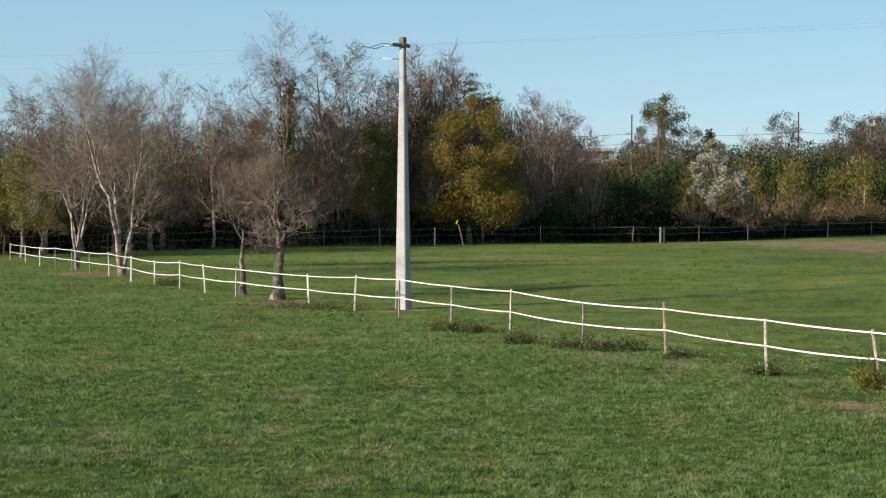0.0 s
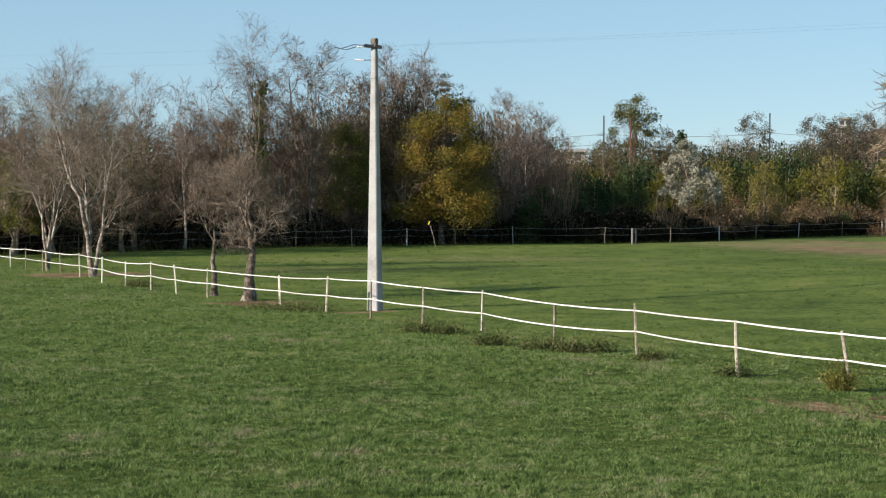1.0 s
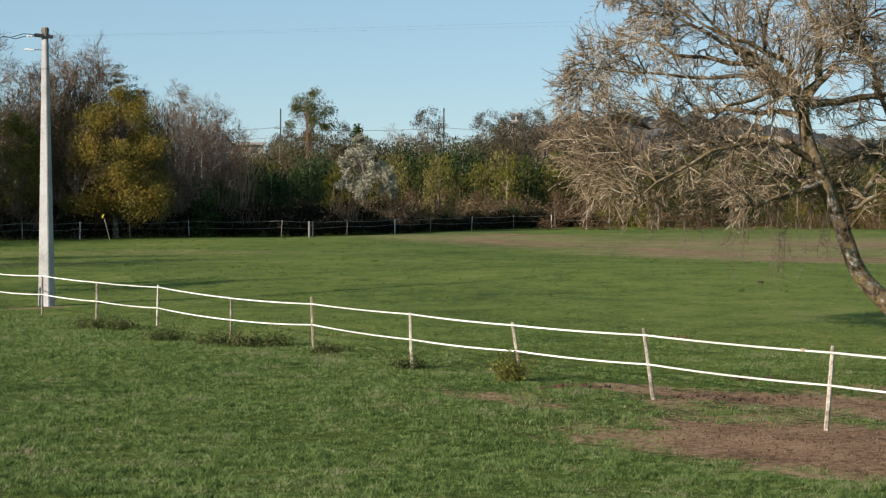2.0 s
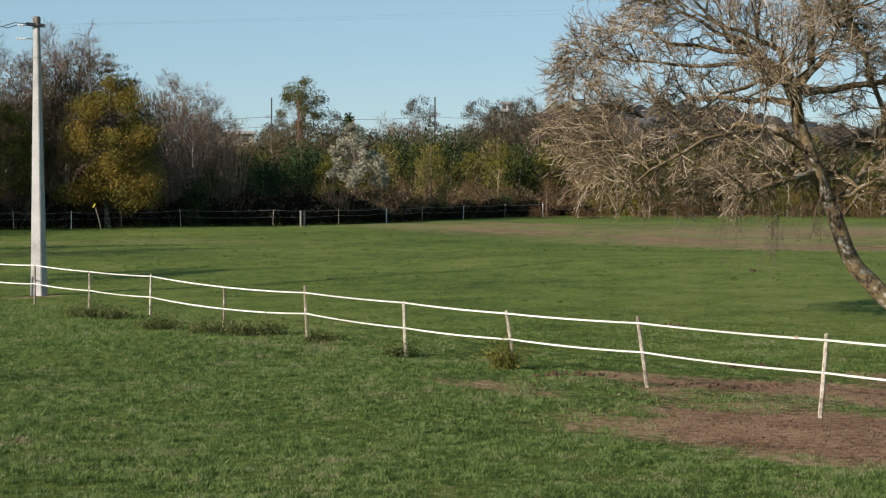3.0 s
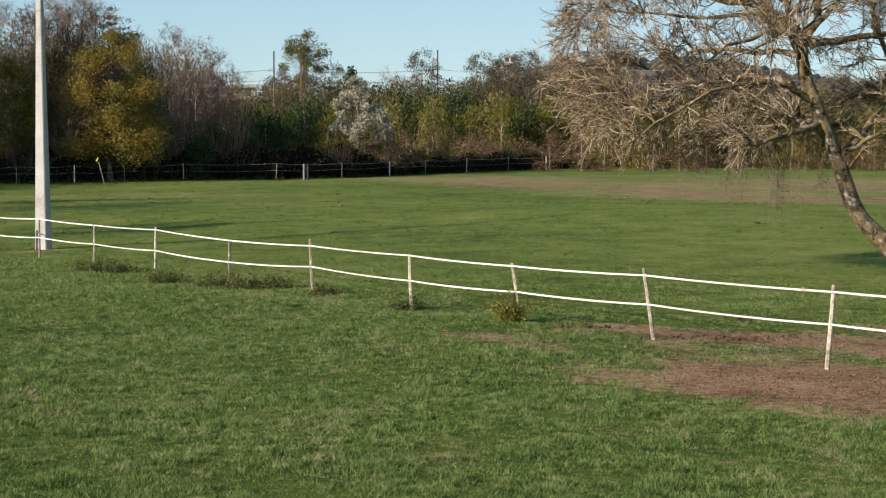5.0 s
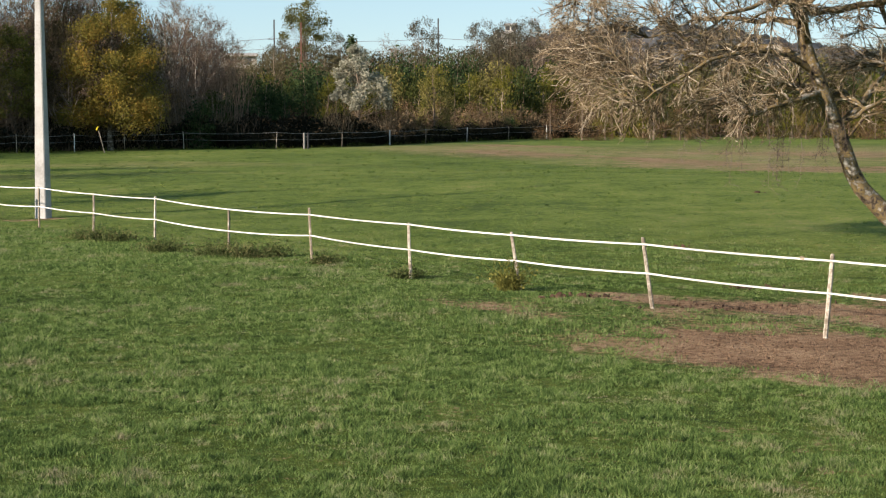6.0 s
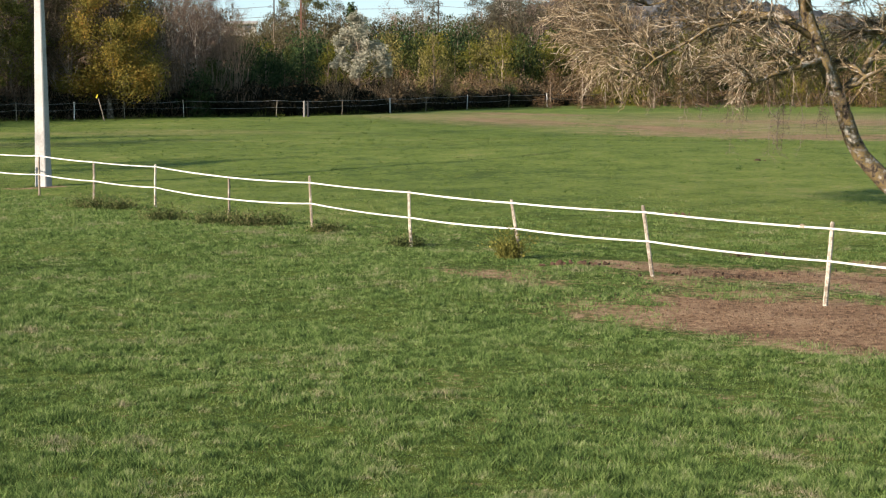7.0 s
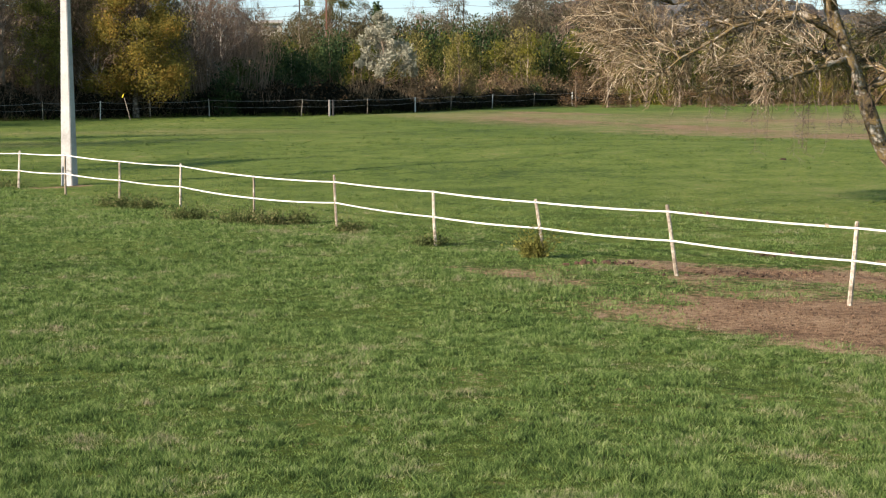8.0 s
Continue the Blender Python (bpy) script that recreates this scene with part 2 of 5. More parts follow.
CONCRETE = rough_surface("concrete", [(0.34, (0.185, 0.179, 0.172)), (0.50, (0.295, 0.294, 0.289)), (0.66, (0.371, 0.372, 0.375))], 0.9, 14.0, 0.35, 0.85, 0.3)
POST_WOOD = rough_surface("pale_post_wood", [(0.40, (0.192, 0.154, 0.117)), (0.49, (0.427, 0.375, 0.310)), (0.58, (0.591, 0.551, 0.478)), (0.68, (0.715, 0.688, 0.619))], 5.0, 30.0, 0.4, 0.85, 0.2, 0.25)
DARK_POST = rough_surface("weathered_post_wood", [(0.30, (0.10, 0.085, 0.07)), (0.60, (0.21, 0.185, 0.155)), (0.80, (0.32, 0.29, 0.25))], 3.0, 40.0, 0.3, 0.85, 0.2, 0.3)
WHITE_POST = rough_surface("white_post", [(0.30, (0.45, 0.44, 0.42)), (0.60, (0.66, 0.65, 0.63)), (0.80, (0.74, 0.73, 0.71))], 3.0, 30.0, 0.1, 0.6, 0.3)
TAPE = rough_surface("white_tape", [(0.25, (0.420, 0.421, 0.386)), (0.50, (0.538, 0.542, 0.504)), (0.80, (0.588, 0.593, 0.563))], 1.2, 25.0, 0.1, 0.55, 0.35)
ROPE = rough_surface("grey_rope", [(0.30, (0.157, 0.157, 0.157)), (0.60, (0.273, 0.273, 0.273))], 2.0, 30.0, 0.0, 0.7, 0.2)
BLACK_PLASTIC = rough_surface("black_plastic", [(0.30, (0.012, 0.012, 0.013)), (0.70, (0.030, 0.030, 0.032))], 6.0, 40.0, 0.0, 0.5, 0.4)
STEEL = rough_surface("dull_steel", [(0.30, (0.09, 0.085, 0.08)), (0.70, (0.19, 0.18, 0.17))], 5.0, 40.0, 0.1, 0.55, 0.5)
RUST = rough_surface("rusty_steel", [(0.30, (0.075, 0.035, 0.025)), (0.70, (0.17, 0.085, 0.060))], 5.0, 40.0, 0.1, 0.8, 0.3)
GLASSY_WHITE = rough_surface("white_porcelain", [(0.30, (0.60, 0.61, 0.63)), (0.70, (0.74, 0.75, 0.77))], 4.0, 30.0, 0.0, 0.2, 0.5)
CABLE = rough_surface("cable", [(0.30, (0.10, 0.10, 0.11)), (0.70, (0.20, 0.20, 0.21))], 2.0, 20.0, 0.0, 0.6, 0.3)
YELLOW = rough_surface("yellow_plastic", [(0.30, (0.62, 0.48, 0.03)), (0.70, (0.78, 0.62, 0.05))], 4.0, 30.0, 0.0, 0.5, 0.4)
EARTH_CLOD = rough_surface("earth_clods", [(0.30, (0.028, 0.017, 0.012)), (0.55, (0.072, 0.044, 0.031)), (0.75, (0.116, 0.077, 0.055))], 3.0, 20.0, 0.5, 0.95, 0.1)
CRUMB = leafy("earth_crumbs", [(0.10, (0.045, 0.025, 0.015)), (0.55, (0.144, 0.088, 0.056)), (0.95, (0.207, 0.137, 0.090))], 0.5, 0.0)
BARK = rough_surface("grey_brown_bark", [(0.30, (0.054, 0.038, 0.027)), (0.50, (0.155, 0.116, 0.085)), (0.70, (0.324, 0.263, 0.209))], 1.6, 22.0, 0.6, 0.95, 0.1, 0.25)
PALE_BARK = rough_surface("pale_blotched_bark", [(0.40, (0.050, 0.040, 0.031)), (0.47, (0.145, 0.119, 0.095)), (0.54, (0.286, 0.246, 0.212)), (0.64, (0.391, 0.353, 0.318))], 2.6, 16.0, 0.6, 0.9, 0.15)
DARK_BARK = rough_surface("dark_blotched_bark", [(0.40, (0.030, 0.023, 0.018)), (0.48, (0.080, 0.063, 0.050)), (0.55, (0.150, 0.125, 0.104)), (0.63, (0.330, 0.300, 0.265))], 4.2, 18.0, 0.9, 0.9, 0.15)
LICHEN_BARK = rough_surface("lichened_bark", [(0.39, (0.031, 0.024, 0.018)), (0.45, (0.102, 0.079, 0.058)), (0.49, (0.162, 0.115, 0.041)), (0.525, (0.102, 0.083, 0.062)), (0.575, (0.240, 0.216, 0.182)), (0.66, (0.456, 0.420, 0.372))], 4.4, 14.0, 0.9, 0.95, 0.1)
FENCE_TWIG = leafy("tan_twigs", [(0.05, (0.066, 0.048, 0.035)), (0.50, (0.155, 0.122, 0.091)), (0.95, (0.304, 0.246, 0.197))], 0.4, 0.0)
TWIG = leafy("brown_grey_twigs", [(0.05, (0.057, 0.037, 0.024)), (0.50, (0.130, 0.090, 0.063)), (0.95, (0.253, 0.185, 0.137))], 0.4, 0.0)
PALE_TWIG = leafy("pale_twigs", [(0.05, (0.043, 0.030, 0.019)), (0.40, (0.152, 0.111, 0.069)), (0.70, (0.268, 0.208, 0.132)), (0.95, (0.506, 0.436, 0.349))], 0.8, 0.0, 0.85)
GREY_TWIG = leafy("grey_twigs", [(0.05, (0.046, 0.034, 0.028)), (0.50, (0.116, 0.086, 0.070)), (0.95, (0.231, 0.180, 0.152))], 0.4, 0.0)
IVY_LEAF = leafy("ivy_leaves", [(0.05, (0.053, 0.078, 0.021)), (0.50, (0.120, 0.162, 0.042)), (0.95, (0.225, 0.262, 0.075))], 0.6, 0.25, 0.5)
GOLD_LEAF = leafy("golden_leaves", [(0.05, (0.061, 0.072, 0.019)), (0.40, (0.143, 0.127, 0.030)), (0.75, (0.247, 0.175, 0.039)), (0.98, (0.305, 0.155, 0.044))], 0.35, 0.4, 0.45)
GREEN_LEAF = leafy("green_leaves", [(0.05, (0.013, 0.022, 0.006)), (0.50, (0.038, 0.050, 0.013)), (0.95, (0.085, 0.087, 0.022))], 0.3, 0.25)
DARK_LEAF = leafy("dark_evergreen_leaves", [(0.05, (0.010, 0.022, 0.009)), (0.50, (0.026, 0.048, 0.018)), (0.95, (0.065, 0.095, 0.032))], 0.3, 0.2)
LIME_LEAF = leafy("yellow_green_leaves", [(0.05, (0.043, 0.049, 0.009)), (0.50, (0.108, 0.107, 0.018)), (0.95, (0.196, 0.163, 0.032))], 0.3, 0.3, 0.45)
BROWN_LEAF = leafy("withered_brown_leaves", [(0.05, (0.040, 0.024, 0.014)), (0.50, (0.114, 0.069, 0.037)), (0.95, (0.229, 0.151, 0.080))], 0.3, 0.25)
SILVER_LEAF = leafy("silver_leaves", [(0.05, (0.173, 0.172, 0.127)), (0.50, (0.282, 0.276, 0.212)), (0.95, (0.400, 0.386, 0.304))], 0.5, 0.3, 0.4)
DRAB_LEAF = leafy("drab_autumn_leaves", [(0.05, (0.034, 0.031, 0.016)), (0.50, (0.073, 0.064, 0.034)), (0.95, (0.122, 0.107, 0.055))], 0.12, 0.2, 0.4)
BUSH_LEAF = leafy("yellowing_bush", [(0.05, (0.065, 0.073, 0.017)), (0.50, (0.146, 0.142, 0.034)), (0.95, (0.257, 0.231, 0.067))], 0.8, 0.3)
OLIVE_LEAF = leafy("olive_leaves", [(0.05, (0.056, 0.056, 0.018)), (0.50, (0.142, 0.126, 0.040)), (0.95, (0.255, 0.212, 0.080))], 0.3, 0.3)
PINE_LEAF = leafy("olive_pine_needles", [(0.05, (0.040, 0.048, 0.018)), (0.50, (0.090, 0.092, 0.032)), (0.95, (0.150, 0.140, 0.050))], 0.3, 0.2)
GREY_LEAF = leafy("grey_green_leaves", [(0.05, (0.045, 0.042, 0.030)), (0.50, (0.090, 0.084, 0.060)), (0.95, (0.150, 0.136, 0.099))], 0.4, 0.25, 0.5)
MAST = rough_surface("dark_mast_steel", [(0.30, (0.030, 0.028, 0.028)), (0.70, (0.070, 0.062, 0.058))], 5.0, 40.0, 0.1, 0.7, 0.3)
# Near-black: the shade at the wood's foot is put into the leaf colour.
SHADED_BRAMBLE = leafy("shaded_brambles", [(0.05, (0.005, 0.006, 0.003)), (0.55, (0.013, 0.012, 0.007)), (0.97, (0.037, 0.030, 0.018))], 0.3, 0.15)
REED = leafy("dry_reeds", [(0.05, (0.055, 0.037, 0.023)), (0.50, (0.150, 0.105, 0.062)), (0.95, (0.280, 0.205, 0.130))], 0.12, 0.25)
PALE_REED = leafy("pale_dry_reeds", [(0.05, (0.080, 0.056, 0.036)), (0.50, (0.190, 0.142, 0.092)), (0.95, (0.330, 0.260, 0.175))], 0.12, 0.25)
# Distance haze over the hills is put into these grey colours.
HILL = leafy("hazy_far_woods", [(0.15, (0.036, 0.038, 0.041)), (0.50, (0.063, 0.062, 0.064)), (0.85, (0.099, 0.095, 0.092))], 0.06, 0.0, 0.3)
PLASTER = rough_surface("pale_plaster", [(0.30, (0.29, 0.275, 0.245)), (0.70, (0.38, 0.36, 0.325))], 0.4, 6.0, 0.0, 0.8, 0.2)
SLATE = rough_surface("grey_roof", [(0.30, (0.22, 0.22, 0.23)), (0.70, (0.34, 0.34, 0.35))], 0.4, 6.0, 0.0, 0.8, 0.2)
DARK_PANE = rough_surface("dark_window", [(0.30, (0.03, 0.035, 0.04)), (0.70, (0.07, 0.075, 0.08))], 0.4, 6.0, 0.0, 0.15, 0.5)


# ---- mesh makers ----
def sheet(name, verts, faces):
    """A mesh from arrays of corners and of equal-sided faces."""
    verts, faces = np.asarray(verts, dtype=np.float32), np.asarray(faces, dtype=np.int32)
    mesh = bpy.data.meshes.new(name)
    mesh.vertices.add(len(verts))
    mesh.vertices.foreach_set("co", verts.ravel())
    count, sides = faces.shape
    mesh.loops.add(count * sides)
    mesh.loops.foreach_set("vertex_index", faces.ravel())
    mesh.polygons.add(count)
    mesh.polygons.foreach_set("loop_start", np.arange(count, dtype=np.int32) * sides)
    mesh.update(calc_edges=True)
    mesh.validate()
    return mesh


def part(name, mesh, material, parent=None, label=""):
    """Links a mesh or a bmesh as one object, under a thing or a part."""
    if isinstance(mesh, bmesh.types.BMesh):
        bm, mesh = mesh, bpy.data.meshes.new(name)
        bm.to_mesh(mesh)
        bm.free()
    if not mesh.materials:
        mesh.materials.append(material)
    ob = new(name, mesh)
    ob.parent = parent
    return tagged(ob, label)


def thing(name, m, label, category, group="", kind=""):
    ob = new(name)
    ob.matrix_basis = m
    return tagged(ob, label, category, group, kind)


def tubes(paths, radii, sides):
    """Corners and faces of many tapered tubes: paths (many, n, 3), radii (many, n)."""
    many, n, _ = paths.shape
    along = np.gradient(paths, axis=1)
    along /= np.linalg.norm(along, axis=2, keepdims=True) + 1e-9
    helper = np.where(np.abs(along[..., 2:3]) < 0.9, np.array([0, 0, 1.0]), np.array([1.0, 0, 0]))
    a = np.cross(along, helper)
    a /= np.linalg.norm(a, axis=2, keepdims=True) + 1e-9
    b = np.cross(along, a)
    turn = np.arange(sides) * 2 * math.pi / sides
    ring = a[:, :, None] * np.cos(turn)[:, None] + b[:, :, None] * np.sin(turn)[:, None]
    verts = (paths[:, :, None] + ring * radii[:, :, None, None]).reshape(-1, 3)
    i, j, k = np.meshgrid(np.arange(many), np.arange(n - 1), np.arange(sides), indexing="ij")
    first, after = (i * n + j) * sides, (k + 1) % sides
    faces = np.stack([first + k, first + after, first + sides + after, first + sides + k], -1).reshape(-1, 4)
    return verts, faces


def slivers(paths, radii):
    """Corners and faces of many far thin twigs: one folded, pointed blade each."""
    foot, tip = paths[:, 0], paths[:, -1]
    along = tip - foot
    a = np.cross(along, np.roll(along, 1, axis=1) + np.array([0.1, 0.2, 0.3]))
    a /= np.linalg.norm(a, axis=1, keepdims=True) + 1e-9
    b = np.cross(a, along)
    b /= np.linalg.norm(b, axis=1, keepdims=True) + 1e-9
    r = radii[:, :1] * 1.15
    verts = np.stack([foot - a * r, foot * 0.6 + tip * 0.4 - b * r, tip, foot + a * r], 1).reshape(-1, 3)
    return verts, np.arange(len(foot) * 4).reshape(-1, 4)


def joined(pieces):
    verts, faces, base = [], [], 0
    for v, f in pieces:
        verts.append(v)
        faces.append(f + base)
        base += len(v)
    return np.concatenate(verts), np.concatenate(faces)


def smooth(mesh):
    mesh.polygons.foreach_set("use_smooth", np.ones(len(mesh.polygons), dtype=bool))
    return mesh


def sprout(rng, paths, radii, count, start, angle, length, steps, rise, wander, thin, tip=0.25, end=1.0):
    """Grows count shoots from each path; returns their paths and radii."""
    many, n, _ = paths.shape
    index = np.repeat(np.arange(many), count)
    total = len(index)
    u = start + (end - start) * (np.tile((np.arange(count) + 0.5) / count, many) + rng.uniform(-0.5, 0.5, total) / count)
    at = np.clip(u, 0, 0.999) * (n - 1)
    low = at.astype(int)
    f = (at - low)[:, None]
    p0, p1 = paths[index, low], paths[index, low + 1]
    origin = p0 * (1 - f) + p1 * f
    thick = radii[index, low] * (1 - f[:, 0]) + radii[index, low + 1] * f[:, 0]
    along = p1 - p0
    along /= np.linalg.norm(along, axis=1, keepdims=True) + 1e-9
    side = rng.normal(size=(total, 3))
    side -= along * np.sum(side * along, axis=1, keepdims=True)
    side /= np.linalg.norm(side, axis=1, keepdims=True) + 1e-9
    tilt = np.radians(angle + rng.uniform(-14, 14, total))[:, None]
    way = along * np.cos(tilt) + side * np.sin(tilt)
    whole = np.linalg.norm(np.diff(paths, axis=1), axis=2).sum(1)[index]
    step = (whole * length * (1.15 - 0.55 * u) * rng.uniform(0.7, 1.25, total) / (steps - 1))[:, None]
    grown = [origin]
    for _ in range(steps - 1):
        way = way + rng.normal(size=(total, 3)) * wander + np.array([0, 0, rise])
        way /= np.linalg.norm(way, axis=1, keepdims=True)
        grown.append(grown[-1] + way * step)
    first = np.minimum(thick * 0.75, thick * thin)
    taper = np.linspace(1, tip, steps)[None]
    return np.stack(grown, 1), first[:, None] * taper


def leaves_at(rng, spots, size, spread, count):
    """Bent four-cornered leaves scattered round the spots."""
    centre = np.repeat(spots, count, axis=0) + rng.normal(size=(len(spots) * count, 3)) * spread
    total = len(centre)
    a = rng.normal(size=(total, 3))
    a /= np.linalg.norm(a, axis=1, keepdims=True)
    b = np.cross(a, rng.normal(size=(total, 3)))
    b /= np.linalg.norm(b, axis=1, keepdims=True)
    s = (size * rng.uniform(0.6, 1.4, total))[:, None]
    lift = np.cross(a, b) * s * 0.25
    verts = np.stack([centre - a * s, centre - b * s * 0.55 + lift, centre + a * s, centre + b * s * 0.55 + lift], 1).reshape(-1, 3)
    return verts, np.arange(total * 4).reshape(-1, 4)


def stem(rng, height, lean, steps, wander):
    z = np.linspace(0, 1, steps)
    path = np.zeros((1, steps, 3))
    drift = np.cumsum(rng.normal(size=(steps, 2)) * wander, axis=0)
    drift -= drift[0]
    path[0, :, 0], path[0, :, 1], path[0, :, 2] = lean[0] * height * z ** 1.3 + drift[:, 0], lean[1] * height * z ** 1.3 + drift[:, 1], height * z
    return path


# ---- the field ----
def axis_lines(near_step, near, far):
    lines, step = [0.0], near_step
    while lines[-1] < far:
        if lines[-1] > near:
            step *= 1.25
        lines.append(lines[-1] + step)
    return np.array(lines)


def build_ground():
    right, left = axis_lines(0.8, 48, 3600), axis_lines(0.8, 32, 3600)
    xs = np.concatenate([-left[:0:-1], right])
    ahead, behind = axis_lines(0.8, 112, 3600), axis_lines(2.0, 6, 3600)
    ys = np.concatenate([-behind[:0:-1], ahead])
    gx, gy = np.meshgrid(xs, ys, indexing="ij")
    verts = np.stack([gx, gy, ground_height(gx, gy)], -1).reshape(-1, 3)
    i, j = np.meshgrid(np.arange(len(xs) - 1), np.arange(len(ys) - 1), indexing="ij")
    a = i * len(ys) + j
    faces = np.stack([a, a + len(ys), a + len(ys) + 1, a + 1], -1).reshape(-1, 4)
    tagged(part("ground", smooth(sheet("ground", verts, faces)), FIELD), "green pasture with bare brown earth patches", "field", kind="structure")


build_ground()


def polar(bearing, distance):
    return distance * math.sin(radians(bearing)), distance * math.cos(radians(bearing))


def lumps(x, y, size, seed):
    """Smooth random lumps between 0 and 1, of about that size in metres."""
    table = np.random.default_rng(seed).uniform(0, 1, (256, 256))
    u, v = x / size + 1000, y / size + 1000
    i, j = np.floor(u).astype(int), np.floor(v).astype(int)
    f, g = u - i, v - j
    f, g = f * f * (3 - 2 * f), g * g * (3 - 2 * g)
    low = table[i % 256, j % 256] * (1 - f) + table[(i + 1) % 256, j % 256] * f
    high = table[i % 256, (j + 1) % 256] * (1 - f) + table[(i + 1) % 256, (j + 1) % 256] * f
    return low * (1 - g) + high * g


def past_fence(x, y):
    """True beyond the paddock fence, where the meadow is grazed close."""
    bearing = np.degrees(np.arctan2(x, y))
    return np.hypot(x, y) > np.interp(bearing, (-13.7, -10, -7, -4.3, -1.4, 2.2, 7.2, 13.9, 23.6, 30), (113, 83, 69.5, 64.6, 56.6, 50.6, 43.3, 36.1, 29.3, 26.5))


def scattered_grass(name, count, near, far, power, height, width, blades, seed, label, material, fade, widen=0.55):
    """Tufts of blades over a wedge of the field: tussocks and thin places, and little on bare earth."""
    rng = np.random.default_rng(seed)
    u = rng.uniform(0, 1, count)
    d = (near ** power + u * (far ** power - near ** power)) ** (1 / power)
    bearing = np.radians(rng.uniform(-15.5, 27.5, count))
    x, y = d * np.sin(bearing), d * np.cos(bearing)
    clump = 0.58 * lumps(x, y, 0.28, 1) + 0.34 * lumps(x, y, 0.8, 2) + 0.08 * lumps(x, y, 3.0, 3)
    clump = np.clip((clump - 0.5) * 3.6 + 0.5, 0, 1)
    keep = (rng.uniform(0, 1, count) > bareness(x, y) * 1.22) & (rng.uniform(0, 1, count) < 0.88 + 0.5 * clump)
    keep &= rng.uniform(0, 1, count) < np.interp(d, *fade)
    keep &= rng.uniform(0, 1, count) > 0.75 * bareness(x, y, DRY)
    keep &= past_fence(x, y) | (material is not GRASS_FAR)
    keep &= ~past_fence(x, y) | (d < 34 + 22 * rng.uniform(0, 1, count)) | (material is not GRASS)
    keep &= (d > 21.5) | (x > -0.07 * d)
    x, y, d, clump = x[keep], y[keep], d[keep], clump[keep]
    total = len(x) * blades
    x, y, d, clump = (np.repeat(v, blades) for v in (x, y, d, clump))
    scale = np.clip(d / near, 1, None) ** widen
    x = x + rng.normal(size=total) * 0.05 * scale
    y = y + rng.normal(size=total) * 0.05 * scale
    z = ground_height(x, y) - 0.01
    grazed = np.where(past_fence(x, y) & (material is GRASS), 0.72, 1.0)
    tall = height * grazed * (0.60 + 1.25 * clump ** 1.4) * rng.uniform(0.5, 1.5, total)
    wide = width * rng.uniform(0.7, 1.3, total) * scale
    turn = rng.uniform(0, 2 * math.pi, total)
    lean = rng.normal(size=(total, 2)) * 0.70
    foot = np.stack([x, y, z], 1)
    across = np.stack([np.cos(turn), np.sin(turn), 0 * turn], 1) * wide[:, None]
    tip = foot + np.stack([lean[:, 0] * tall, lean[:, 1] * tall, tall], 1)
    verts = np.stack([foot - across, foot + across, tip], 1).reshape(-1, 3)
    tagged(part(name, sheet(name, verts, np.arange(total * 3).reshape(-1, 3)), material), label, "grass", kind="stuff")


scattered_grass("grass", 560000, 14.8, 115.0, 0.60, 0.037, 0.0062, 6, 11, "short tufted green meadow grass of the paddock", GRASS, ((14, 30, 60, 115), (1.0, 1.0, 0.5, 0.3)))
scattered_grass("grass", 120000, 30.0, 150.0, 1.0, 0.016, 0.008, 4, 12, "close-grazed green grass of the far meadow", GRASS_FAR, ((30, 60, 150), (0.0, 1.0, 0.6)))
scattered_grass("grass_tussocks", 7000, 34.0, 145.0, 1.3, 0.050, 0.009, 9, 13, "scattered taller green tussocks in the far meadow", TUSSOCK, ((34, 145), (1.0, 1.0)), 0.4)


def earth_crumbs(count, seed):
    """Small crumbs and clods of dry earth, where the ground is bare."""
    rng = np.random.default_rng(seed)
    x, y = rng.uniform(4, 19, count), rng.uniform(19, 38, count)
    keep = (bareness(x, y) - 0.6 > 0.35 * rng.uniform(0, 1, count)) & (np.degrees(np.arctan2(x, y)) < 27)
    x, y = x[keep], y[keep]
    n = len(x)
    r = 0.006 + 0.020 * rng.uniform(0, 1, n) ** 5
    corners = np.array([(1, 0, 0), (0, 1, 0), (-1, 0, 0), (0, -1, 0), (0, 0, 0.8), (0, 0, -0.8)], dtype=float)
    shape = corners[None] * (r[:, None] * rng.uniform(0.6, 1.5, (n, 6)))[..., None]
    spin = rng.uniform(0, 2 * math.pi, n)
    c, s = np.cos(spin)[:, None], np.sin(spin)[:, None]
    shape = np.stack([shape[..., 0] * c - shape[..., 1] * s, shape[..., 0] * s + shape[..., 1] * c, shape[..., 2]], -1)
    verts = shape + np.stack([x, y, ground_height(x, y) + r * 0.3], 1)[:, None]
    one = np.array([(0, 1, 4), (1, 2, 4), (2, 3, 4), (3, 0, 4), (1, 0, 5), (2, 1, 5), (3, 2, 5), (0, 3, 5)])
    faces = (one[None] + 6 * np.arange(n)[:, None, None]).reshape(-1, 3)
    tagged(part("earth_crumbs", sheet("earth_crumbs", verts.reshape(-1, 3), faces), CRUMB), "brown crumbs and clods of dry bare earth", "earth", kind="stuff")


earth_crumbs(60000, 15)


